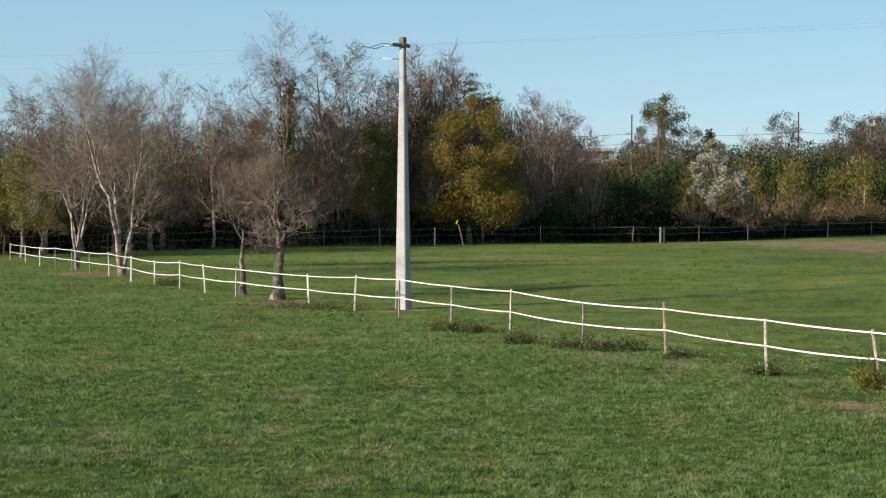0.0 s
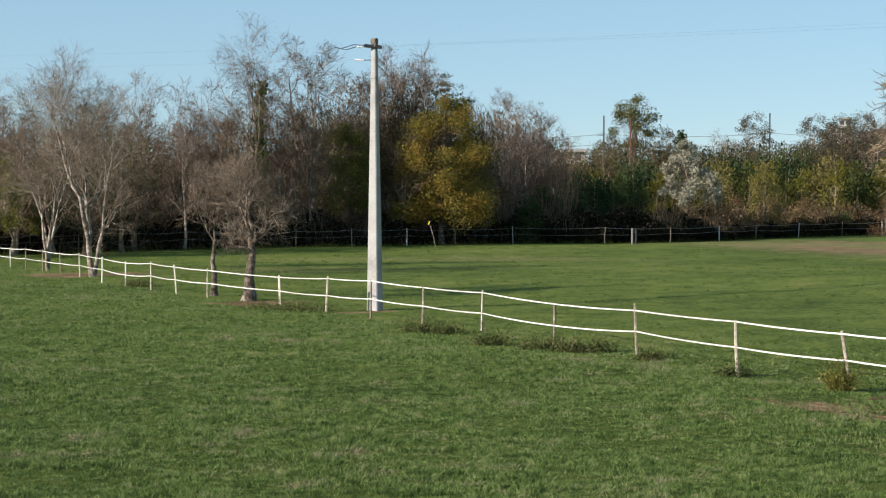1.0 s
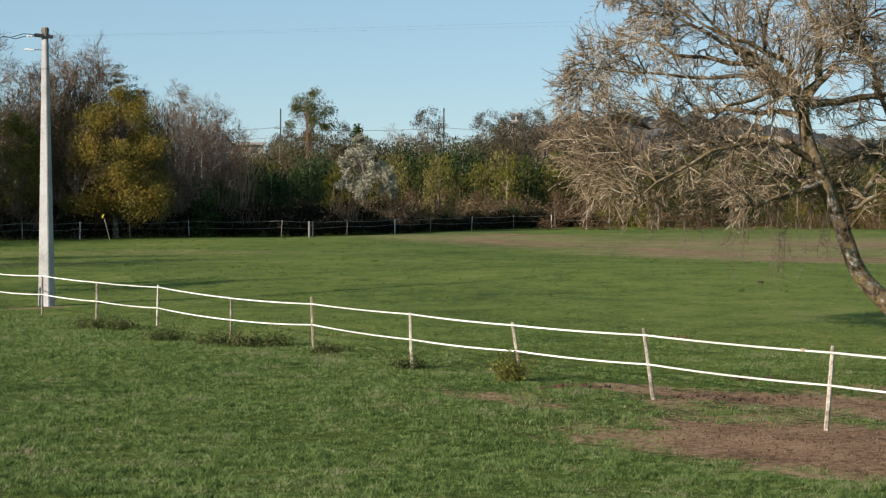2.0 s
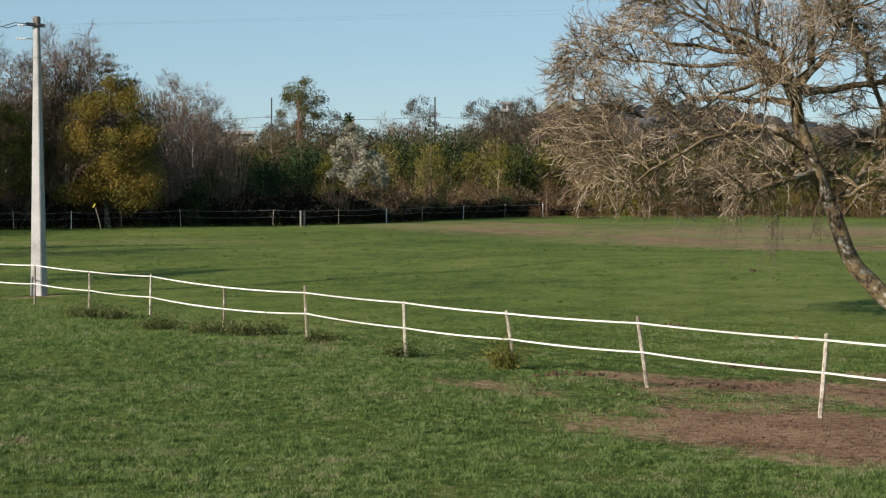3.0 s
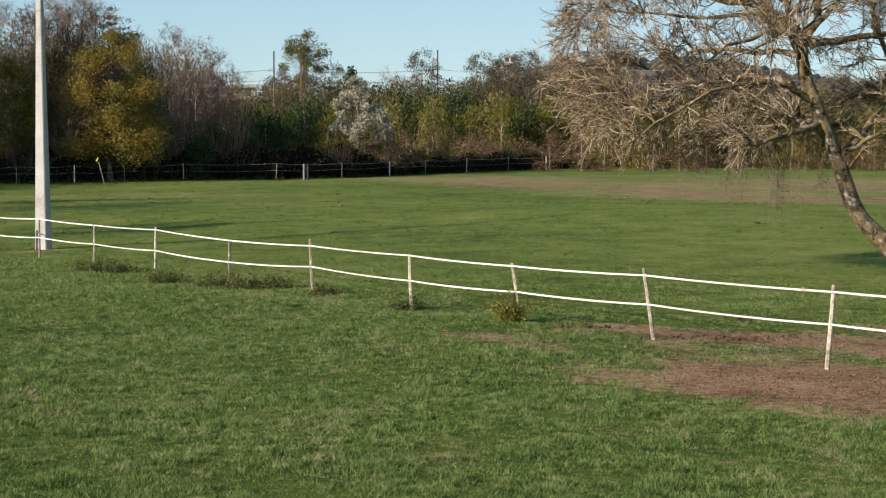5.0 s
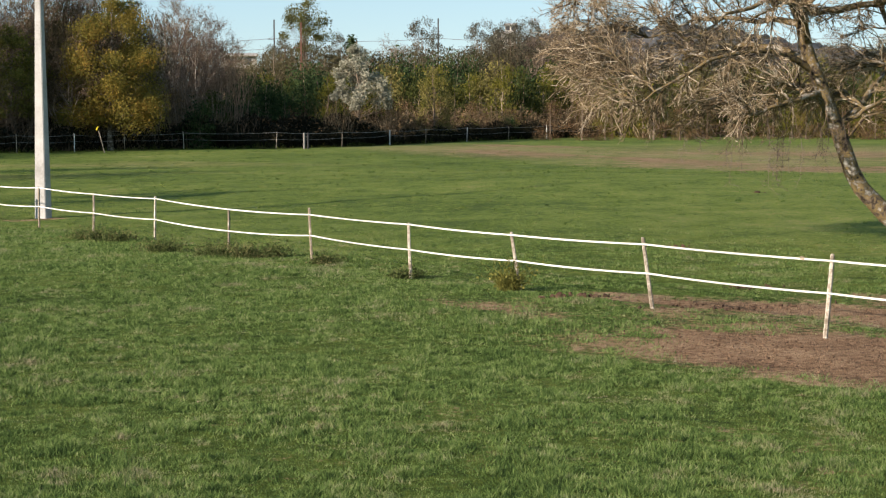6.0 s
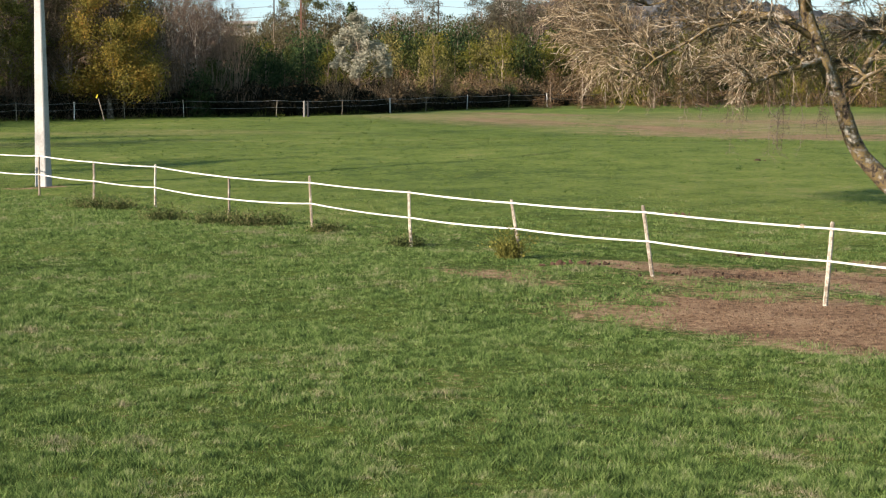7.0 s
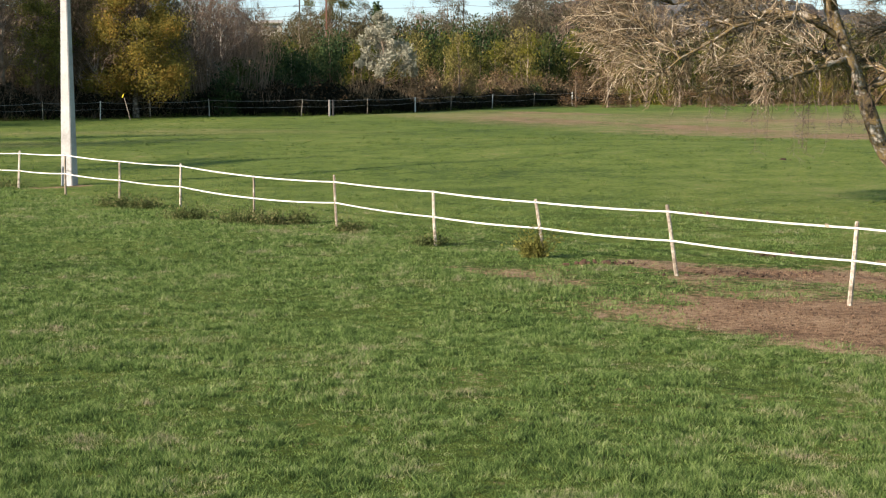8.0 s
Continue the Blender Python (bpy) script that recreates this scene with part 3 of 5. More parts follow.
# ---- the white tape fence ----
# Bearing, distance, height, lower tape's share of the height.
POSTS = [
    (-13.70, 113.0, 1.05, 0.50), (-13.24, 108.5, 1.05, 0.50), (-12.79, 103.0, 1.10, 0.50), (-12.32, 98.8, 1.20, 0.50), (-11.80, 95.0, 1.20, 0.50), (-11.26, 92.3, 1.15, 0.50),
    (-10.66, 88.5, 1.20, 0.50), (-9.97, 83.0, 1.20, 0.52), (-9.24, 79.0, 1.10, 0.45), (-8.44, 75.8, 1.20, 0.50), (-7.64, 72.5, 1.20, 0.50), (-6.66, 69.2, 1.15, 0.50),
    (-4.34, 64.6, 1.10, 0.48), (-2.86, 59.9, 1.24, 0.47), (-1.42, 56.6, 1.27, 0.48), (0.25, 53.6, 1.19, 0.47), (2.17, 50.6, 1.22, 0.46), (4.50, 46.6, 1.12, 0.40),
]
POSTS_NEAR = [
    (7.16, 43.3, 1.29, 0.48), (10.36, 38.9, 1.24, 0.46), (13.90, 36.1, 1.22, 0.50), (18.15, 33.0, 1.34, 0.505), (23.62, 29.25, 1.38, 0.53), (30.0, 26.5, 1.46, 0.5), (36.5, 25.0, 1.2, 0.5),
]
# Heights above the level at which the upper and lower tapes hang on a stake.
HANG = {14: (1.227, 0.630), 15: (1.158, 0.581), 16: (1.145, 0.558), 17: (1.066, 0.493), 18: (1.109, 0.601), 19: (1.160, 0.603), 20: (1.137, 0.609), 21: (1.206, 0.663), 22: (1.261, 0.733), 23: (1.358, 0.84)}
LEANS = {12: (-2, 0), 13: (3, 0), 20: (-9, 2), 21: (-8, 2), 22: (4, -2), 10: (-4, 0), 19: (-2, 0)}


def ring_loop(bm, rings):
    """Skins rings of points, capped at both ends."""
    loops = [[bm.verts.new(p) for p in ring] for ring in rings]
    for low, high in zip(loops, loops[1:]):
        for k in range(len(low)):
            bm.faces.new((low[k], low[(k + 1) % len(low)], high[(k + 1) % len(high)], high[k]))
    bm.faces.new(loops[0][::-1])
    bm.faces.new(loops[-1])


def stake_mesh(rng, height, width):
    """A split, slightly crooked stake with a chamfered head."""
    bm = bmesh.new()
    rings = []
    bend = rng.normal(size=2) * 0.008
    for share, size in ((-0.25, 1.0), (0.0, 1.0), (0.35, 0.96), (0.7, 0.92), (0.975, 0.88), (1.0, 0.6)):
        ring = []
        for k in range(6):
            a = k * math.pi / 3
            r = width * size * (1 + 0.12 * math.sin(2 * a + height * 9))
            ring.append((r * math.cos(a) + bend[0] * math.sin(3 * share), 0.85 * r * math.sin(a) + bend[1] * math.sin(2.3 * share), height * share))
        rings.append(ring)
    ring_loop(bm, rings)
    return bm


def tape_mesh(points, half, thick, sag, steps=7):
    """A flat band hung from point to point, twisting a little."""
    bm = bmesh.new()
    rings = []
    for n, (a, b) in enumerate(zip(points, points[1:])):
        a, b = Vector(a), Vector(b)
        out = (b - a).cross(Vector((0, 0, 1))).normalized()
        last = n == len(points) - 2
        for k in range(steps + last):
            f = k / steps
            p = a.lerp(b, f) - Vector((0, 0, sag * 4 * f * (1 - f)))
            tip = 0.35 * math.sin(n * 2.1 + f * math.pi)
            up, side = Vector((0, 0, 1)) * math.cos(tip) + out * math.sin(tip), out * math.cos(tip) - Vector((0, 0, 1)) * math.sin(tip)
            rings.append([p + up * half + side * thick, p + up * half - side * thick, p - up * half - side * thick, p - up * half + side * thick])
    ring_loop(bm, rings)
    return bm


def box_mesh(sx, sy, sz, bevel=0.0, z0=None):
    bm = bmesh.new()
    bmesh.ops.create_cube(bm, size=1)
    for v in bm.verts:
        v.co = Vector((v.co.x * sx, v.co.y * sy, v.co.z * sz + (0 if z0 is None else z0 + sz / 2)))
    if bevel:
        bmesh.ops.bevel(bm, geom=bm.edges[:], offset=bevel, segments=2, affect="EDGES")
    return bm


def build_white_fence():
    rng = np.random.default_rng(5)
    fence = thing("paddock_fence", pose(0, 0, 0), "white two-strand electric tape fence on wooden stakes", "fence")
    upper, lower = [], []
    for n, (bearing, distance, height, share) in enumerate(POSTS + POSTS_NEAR):
        x, y = polar(bearing, distance)
        z = float(ground_height(x, y))
        lean, away = LEANS.get(n, (rng.uniform(-1.5, 1.5), rng.uniform(-2, 2)))
        m = pose(x, y, z, away, lean, rng.uniform(0, 180) if n not in LEANS else -bearing)
        if n in LEANS:
            m = pose(x, y, z, 0, 0, -bearing) @ pose(0, 0, 0, away, lean, 0)
        post = part("post", stake_mesh(rng, height, 0.036 if n < 12 else 0.042), POST_WOOD, fence)
        post.matrix_basis = m
        toward = Vector((-x, -y, 0)).normalized() * 0.055
        shares = [0.93, share]
        if n in HANG:
            shares = [min(0.985, (level - z) / (height * math.cos(radians(lean)))) for level in HANG[n]]
        for row, part_share in zip((upper, lower), shares):
            spot = m @ Vector((0, 0, height * part_share)) + toward
            row.append(spot)
            clip = part("insulator", box_mesh(0.028, 0.05, 0.05, 0.006), BLACK_PLASTIC, post)
            clip.matrix_basis = pose(0, 0, height * part_share) @ Matrix.Translation(m.to_3x3().inverted() @ (toward * 0.45))
    half = 0.0165
    part("upper_tape", tape_mesh(upper, half, 0.003, 0.02), TAPE, fence)
    part("lower_tape", tape_mesh(lower, half, 0.003, 0.03), TAPE, fence)
    joint = part("tape_joiner", box_mesh(0.11, 0.02, 0.06, 0.008), POST_WOOD, fence, "small beige tape joiner")
    a, b = upper[21], upper[22]
    joint.matrix_basis = Matrix.Translation(a.lerp(b, 0.86)) @ pose(0, 0, 0, 0, 8, math.degrees(math.atan2(b.y - a.y, b.x - a.x)))
    return fence


build_white_fence()


# ---- the fence along the wood ----
FAR_POSTS = [
    (-13.9, 122.0, 0), (-12.2, 125.5, 0), (-10.7, 128.0, 0), (-9.03, 131.0, 0), (-7.33, 133.5, 0), (-5.2, 137.0, 0), (-3.84, 139.0, 0), (-2.04, 141.0, 1), (-0.27, 143.0, 2), (1.29, 146.0, 1),
    (3.15, 149.0, 1), (6.08, 149.0, 0), (8.19, 154.0, 1), (9.73, 160.0, 2), (10.88, 166.0, 1), (12.21, 174.0, 2), (13.55, 182.0, 1), (14.78, 187.0, 2), (16.6, 194.0, 1), (18.9, 203.0, 1), (20.9, 210.0, 2), (23.0, 218.0, 1), (25.5, 226.0, 1),
]


def rope_path(points, sag, steps=5):
    path = []
    for a, b in zip(points, points[1:]):
        for k in range(steps):
            f = k / steps
            path.append(Vector(a).lerp(Vector(b), f) - Vector((0, 0, sag * 4 * f * (1 - f))))
    path.append(Vector(points[-1]))
    return np.array([[tuple(p) for p in path]])


def rope_mesh(name, points, radius, sag, steps=5, sides=5):
    path = rope_path(points, sag, steps)
    return sheet(name, *tubes(path, np.full(path.shape[:2], radius), sides))


def build_far_fence():
    rng = np.random.default_rng(6)
    fence = thing("boundary_fence", pose(0, 0, 0), "grey rope fence on thin posts along the wood", "fence")
    levels = ([], [])
    for bearing, distance, paint in FAR_POSTS:
        x, y = polar(bearing, distance)
        height = 1.42 + rng.uniform(-0.06, 0.06)
        post = part("post", stake_mesh(rng, height, (0.034, 0.040, 0.055)[paint]), (DARK_POST, POST_WOOD, WHITE_POST)[paint], fence, ("", "", "white-painted post")[paint])
        post.matrix_basis = pose(x, y, float(ground_height(x, y)), rng.uniform(-3, 3), rng.uniform(-3, 3), rng.uniform(0, 90))
        for row, z in zip(levels, (1.30, 0.82)):
            row.append((x, y - 0.08, z + rng.uniform(-0.06, 0.06)))
    for row, radius in zip(levels, (0.013, 0.010)):
        part("rope", rope_mesh("rope", row, radius, 0.10), ROPE, fence)


build_far_fence()


def build_gate_post():
    x, y = polar(7.04, 148.6)
    post = thing("gate_post", pose(x, y, 0, 0, 0, 10), "pair of thick grey gate posts by the wood", "post")
    for dx in (-0.16, 0.16):
        bm = bmesh.new()
        rings = [[(dx + r * math.cos(k * math.pi / 4), r * math.sin(k * math.pi / 4), z) for k in range(8)] for z, r in ((-0.2, 0.10), (0.0, 0.10), (1.15, 0.095), (1.3, 0.095), (1.34, 0.06))]
        ring_loop(bm, rings)
        part("shaft", bm, STEEL if dx < 0 else BLACK_PLASTIC, post)
    part("rail", box_mesh(0.5, 0.06, 0.10, 0.01, 0.95), STEEL, post)


build_gate_post()


def build_marker():
    x, y = polar(0.66, 140.5)
    marker = thing("marker_stake", pose(x, y, 0, 0, -14, 0), "leaning grey marker stake with a yellow tag", "stake")
    part("shaft", stake_mesh(np.random.default_rng(3), 1.75, 0.036), DARK_POST, marker)
    tag = part("tag", box_mesh(0.11, 0.03, 0.32, 0.01), YELLOW, marker, "yellow plastic tag")
    tag.matrix_basis = pose(-0.05, -0.07, 1.95, 0, 38, 0)


build_marker()


# ---- the power pole ----
def build_pole():
    x, y = -1.36, 60.6
    pole = thing("power_pole", pose(x, y, 0, 0, 0, -33), "tapered square grey concrete power pole", "pole")
    bm = bmesh.new()
    rings = []
    for k in range(13):
        f = k / 12
        sx, sy = 0.228 * (1 - f) + 0.092 * f, 0.198 * (1 - f) + 0.080 * f
        z, c = -0.4 + f * 9.45, 0.028
        rings.append([(sx, -sy + c, z), (sx, sy - c, z), (sx - c, sy, z), (-sx + c, sy, z), (-sx, sy - c, z), (-sx, -sy + c, z), (-sx + c, -sy, z), (sx - c, -sy, z)])
    ring_loop(bm, rings)
    part("shaft", bm, CONCRETE, pole)
    part("cap", box_mesh(0.22, 0.2, 0.22, 0.03, 9.05), DARK_POST, pole, "blunt stained head")
    arm = part("bracket", box_mesh(0.62, 0.10, 0.12, 0.02), BLACK_PLASTIC, pole, "black steel bracket")
    arm.matrix_basis = pose(0.03, -0.12, 8.98, 0, 6, 33)
    strap = part("strap", box_mesh(0.30, 0.28, 0.10, 0.02), BLACK_PLASTIC, pole, "black strap round the head")
    strap.matrix_basis = pose(0, 0, 9.0)
    low_strap = part("strap", box_mesh(0.22, 0.20, 0.05, 0.01), STEEL, pole, "thin steel strap")
    low_strap.matrix_basis = pose(0, 0, 7.9)
    turned = pose(0, 0, 0, 0, 0, 33)
    for px, pz in ((-0.50, 8.98), (-0.44, 8.52), (-0.58, 8.54)):
        bm = bmesh.new()
        rings = []
        for k in range(9):
            r = 0.042 if k % 2 else 0.024
            rings.append([(px - 0.09 + 0.022 * k, r * math.cos(a * math.pi / 4), pz + r * math.sin(a * math.pi / 4)) for a in range(8)])
        ring_loop(bm, rings)
        bm.transform(turned)
        part("insulator", bm, GLASSY_WHITE, pole, "white ribbed insulator")
    hooks = [(-0.3, 8.98), (-0.3, 8.53)]
    for px, pz in hooks:
        bm = box_mesh(0.42, 0.03, 0.03, 0.008)
        bm.transform(turned @ pose(px + 0.1, 0, pz))
        part("hook", bm, STEEL, pole)
    spots = [[(-0.62, 0, 8.98), (-0.95, 0.02, 8.88), (-1.35, 0.05, 8.97), (-1.55, 0.06, 8.86)], [(-0.2, 0, 9.02), (-0.7, -0.05, 9.05), (-1.1, 0, 8.93)]]
    for spot in spots:
        path = np.array([[tuple(turned @ Vector(p)) for p in spot]])
        part("jumper_cable", sheet("jumper_cable", *tubes(path, np.full(path.shape[:2], 0.013), 5)), BLACK_PLASTIC, pole)
    start = Vector((x, y, 0))
    for n, (offset, goal) in enumerate((((-0.6, 0, 8.98), (-92.0, 118.0, 13.2)), ((-0.6, 0, 8.55), (-92.0, 118.5, 12.4)), ((0.22, -0.1, 9.0), (95.0, 86.0, 17.2)), ((0.22, -0.1, 8.97), (95.0, 86.5, 16.6)))):
        wire = part("power_line", rope_mesh("power_line", [tuple(start + Vector(offset)), goal], 0.0016, 0.5, 24, 4), CABLE, None)
        tagged(wire, "thin grey overhead power line from the pole", "cable", "power lines")


build_pole()


# ---- trees ----
def tree_thing(name, label, wood, twigs, leaf=None, leaf_material=None, bark=None, twig_material=None, group=""):
    """One tree at the origin: a trunk part with its limbs, a crown of twigs, and leaves."""
    tree = thing(name, pose(0, 0, 0), label, "tree", group)
    part("trunk", smooth(sheet("trunk", *joined(wood))), bark, tree)
    if twigs:
        part("crown", sheet("crown", *joined(twigs)), twig_material, tree)
    if leaf is not None:
        part("foliage", sheet("foliage", *leaf), leaf_material, tree)
    return tree


def bare_tree(seed, height, name, label, bark, twig_material, spread=0.42, first=0.28, limbs=9, twigs=6, leaves=0, leaf_material=None, leaf_size=0.12, rise=0.10, trunks=1, thick=0.017, least=0.0065, tubed=False):
    """A leafless tree, or one with its last leaves, height metres tall."""
    rng = np.random.default_rng(seed)
    wood, fine, spots = [], [], []
    for n in range(trunks):
        tall = height * (1 if n == 0 else rng.uniform(0.72, 0.95))
        turn = rng.uniform(0, 2 * math.pi)
        lean = (0.03 * math.cos(turn), 0.03 * math.sin(turn)) if trunks == 1 else (0.22 * math.cos(turn), 0.22 * math.sin(turn))
        path = stem(rng, tall, lean, 10, 0.022 * height / 2)
        f = np.linspace(0, 1, 10)
        radius = (tall * thick * (1 - 0.93 * f) * (1 + 0.5 * np.exp(-f * 22)))[None]
        wood.append(tubes(path, radius, 8))
        p1, r1 = sprout(rng, path, radius, limbs, first, 40, spread, 8, rise, 0.24, 0.62)
        wood.append(tubes(p1, r1, 5))
        p2, r2 = sprout(rng, p1, r1, 6, 0.2, 44, 0.58, 5, rise * 0.8, 0.30, 0.62)
        wood.append(tubes(p2, r2, 4))
        p3, r3 = sprout(rng, p2, r2, 6, 0.15, 42, 0.72, 3, rise * 0.5, 0.28, 0.7)
        fine.append(tubes(p3, np.maximum(r3, least), 3))
        p4, r4 = sprout(rng, p3, r3, twigs, 0.1, 36, 0.95, 2, rise * 0.3, 0.2, 0.8)
        fine.append(tubes(p4, np.maximum(r4, least * 0.85), 3) if tubed else slivers(p4, np.maximum(r4, least)))
        spots.append(p4[:, -1])
    leaf = None
    if leaves:
        spots = np.concatenate(spots)
        pick = rng.choice(len(spots), min(len(spots), leaves), replace=False)
        leaf = leaves_at(rng, spots[pick], leaf_size, 0.06, 1)
    # Bring the crown's top to the height asked for.
    share = height / max(v[:, 2].max() for v, _ in fine)
    wood, fine = [(v * share, f) for v, f in wood], [(v * share, f) for v, f in fine]
    if leaf is not None:
        leaf = (leaf[0] * share, leaf[1])
    return tree_thing(name, label, wood, fine, leaf, leaf_material, bark, twig_material)


def leafy_tree(seed, height, name, label, bark, leaf_material, width, count, leaf_size, low=0.12, per=3, twig_material=None, gap=0.0, thick=0.018, clump=0.22, limbs=14, splay=62):
    """A tree or tall shrub in leaf: limbs, and clumps of leaves at the ends of its branches."""
    rng = np.random.default_rng(seed)
    path = stem(rng, height * 0.9, (rng.uniform(-0.05, 0.05), 0.0), 9, 0.02 * height / 2)
    f = np.linspace(0, 1, 9)
    radius = (height * thick * (1 - 0.9 * f))[None]
    wood = [tubes(path, radius, 7)]
    p1, r1 = sprout(rng, path, radius, limbs, low, splay, width, 6, 0.07, 0.18, 0.5)
    wood.append(tubes(p1, r1, 4))
    p2, r2 = sprout(rng, p1, r1, 7, 0.25, 45, 0.5, 3, 0.05, 0.25, 0.6)
    fine = [tubes(p2, np.maximum(r2, 0.008), 3)]
    p3, _ = sprout(rng, p2, r2, 5, 0.2, 45, 0.6, 3, 0.0, 0.3, 0.6)
    spots = np.concatenate([p3[:, -1], p3[:, 1], p2[:, -1]])
    if gap:
        wave = np.sin(spots[:, 0] * 2.3 + seed) * np.sin(spots[:, 1] * 2.1) * np.sin(spots[:, 2] * 1.9 + 0.7)
        spots = spots[wave < 1 - 1.3 * gap]
    pick = rng.choice(len(spots), min(len(spots), count), replace=False)
    share = height / np.sort(spots[pick][:, 2])[-3]
    wood, fine = [(v * share, f) for v, f in wood], [(v * share, f) for v, f in fine]
    leaf = leaves_at(rng, spots[pick] * share, leaf_size, clump, per)
    return tree_thing(name, label, wood, fine, leaf, leaf_material, bark, twig_material or TWIG)


def clumped_tree(seed, height, name, label, leaf_material, widths, clumps, size, leaves, leaf_size, low=0.08, upright=0.0, slim=0.55, bark=None, thick=0.018, lean=0.0):
    """A tree whose leaves stand in separate clumps on limbs; widths gives its half-width at shares of its height."""
    rng = np.random.default_rng(seed)
    path = stem(rng, height * 0.92, (lean, 0.0), 9, 0.015 * height / 2)
    f = np.linspace(0, 1, 9)
    radius = (height * thick * (1 - 0.92 * f) * (1 + 0.4 * np.exp(-f * 20)))[None]
    share = low + (1 - low) * rng.permutation((np.arange(clumps * 4) + rng.uniform(0, 1, clumps * 4)) / (clumps * 4))
    wide = np.interp(share, *widths)
    share = share[rng.uniform(0, 1, len(share)) < 0.15 + 0.85 * wide / max(widths[1])][:clumps]
    wide = np.interp(share, *widths)
    turn = np.arange(len(share)) * 2.39996 + rng.uniform(-0.5, 0.5, len(share))
    out = wide * (0.25 + 0.75 * np.sqrt(rng.uniform(0, 1, len(share)))) * rng.uniform(0.8, 1.12, len(share))
    axis = np.stack([np.interp(share, f, path[0, :, k]) for k in range(2)], 1)
    centre = np.stack([axis[:, 0] + out * np.cos(turn), axis[:, 1] + out * np.sin(turn), share * height - size[1] * share], 1)
    # A limb from the trunk to each clump.
    root_share = np.clip(share * rng.uniform(0.55, 0.8, len(share)), 0.04, 0.9)
    root = np.stack([np.interp(root_share, f, path[0, :, k]) for k in range(3)], 1)
    s = np.linspace(0, 1, 6)[None, :, None]
    limb = root[:, None] * (1 - s) + centre[:, None] * s
    limb[:, 1:-1] += rng.normal(size=(len(share), 4, 3)) * 0.05 * height / 10
    limb[..., 2] -= (0.25 * out)[:, None] * s[..., 0] * (1 - s[..., 0])
    thin = np.linspace(1, 0.25, 6)[None] * (height * thick * 0.22 * (1.1 - root_share))[:, None]
    p2, r2 = sprout(rng, limb, thin, 3, 0.45, 50, 0.4, 3, 0.05, 0.25, 0.6)
    # Leaves of each clump, thicker outside than in.
    which = np.repeat(np.arange(len(share)), leaves)
    total = len(which)
    scale = rng.uniform(0.65, 1.35, len(share))[which][:, None]
    offset = rng.normal(size=(total, 3)) * 0.6
    offset /= np.maximum(1, np.linalg.norm(offset, axis=1, keepdims=True) ** 0.5)
    spot = centre[which] + offset * np.array([size[0], size[0], size[1]]) * scale
    spot[:, 2] = np.maximum(spot[:, 2], 0.15)
    a = rng.normal(size=(total, 3))
    a[:, 2] += upright * np.sign(a[:, 2])
    a /= np.linalg.norm(a, axis=1, keepdims=True)
    b = np.cross(a, rng.normal(size=(total, 3)))
    b /= np.linalg.norm(b, axis=1, keepdims=True)
    s = (leaf_size * rng.uniform(0.6, 1.4, total))[:, None]
    lift = np.cross(a, b) * s * 0.25
    verts = np.stack([spot - a * s, spot - b * s * slim + lift, spot + a * s, spot + b * s * slim + lift], 1).reshape(-1, 3)
    return tree_thing(name, label, [tubes(path, radius, 7), tubes(limb, thin, 3)], [slivers(p2, np.maximum(r2, 0.009))], (verts, np.arange(total * 4).reshape(-1, 4)), leaf_material, bark or BARK, TWIG)


def set_at(tree, bearing, distance, turn, scale, first=False, squash=1.0):
    x, y = polar(bearing, distance)
    m = pose(x, y, float(ground_height(x, y)) - 0.05, 0, 0, turn) @ Matrix.Diagonal((scale * squash, scale * squash, scale, 1))
    if first:
        tree.matrix_basis = m
        return tree
    return copy_thing(tree, m @ Matrix.Diagonal((*(1 / v for v in tree.scale), 1)))


class Grove:
    """Kinds of tree, each built once at a known height and then copied."""

    def __init__(self, trees, heights):
        self.trees, self.heights, self.used = trees, heights, [False] * len(trees)

    def plant(self, kind, bearing, distance, height, turn, squash=1.0):
        fresh = not self.used[kind]
        self.used[kind] = True
        return set_at(self.trees[kind], bearing, distance, turn, height / self.heights[kind], fresh, squash)


# Trees on the fence line.
def build_fence_trees():
    rng = np.random.default_rng(21)
    # A clump of pale stems.
    clump = bare_tree(31, 12.4, "bare_tree", "clump of pale thin stems with bare twigs by the fence", PALE_BARK, FENCE_TWIG, 0.44, 0.30, 7, 4, 0, None, 0.1, 0.14, 5, 0.0105, 0.007, True)
    set_at(clump, -11.65, 97.5, 20, 1.0, True)
    fork = bare_tree(35, 11.8, "bare_tree", "bare tree with forked pale trunks beside the fence", PALE_BARK, FENCE_TWIG, 0.52, 0.34, 8, 4, 0, None, 0.1, 0.12, 3, 0.0155, 0.007, True)
    set_at(fork, -10.25, 89.0, 60, 1.0, True)
    small = bare_tree(37, 5.8, "bare_tree", "small bare tree with pale trunk and dense twigs", DARK_BARK, FENCE_TWIG, 0.54, 0.46, 11, 6, 0, None, 0.1, 0.13, 1, 0.032, 0.0065, True)
    set_at(small, -6.46, 70.6, 0, 1.0, True)
    broad = bare_tree(41, 6.2, "bare_tree", "small bare tree with thick blotched trunk and dense twigs", DARK_BARK, FENCE_TWIG, 0.56, 0.42, 12, 6, 0, None, 0.1, 0.13, 1, 0.056, 0.0065, True)
    set_at(broad, -5.33, 67.2, 130, 1.0, True)


build_fence_trees()


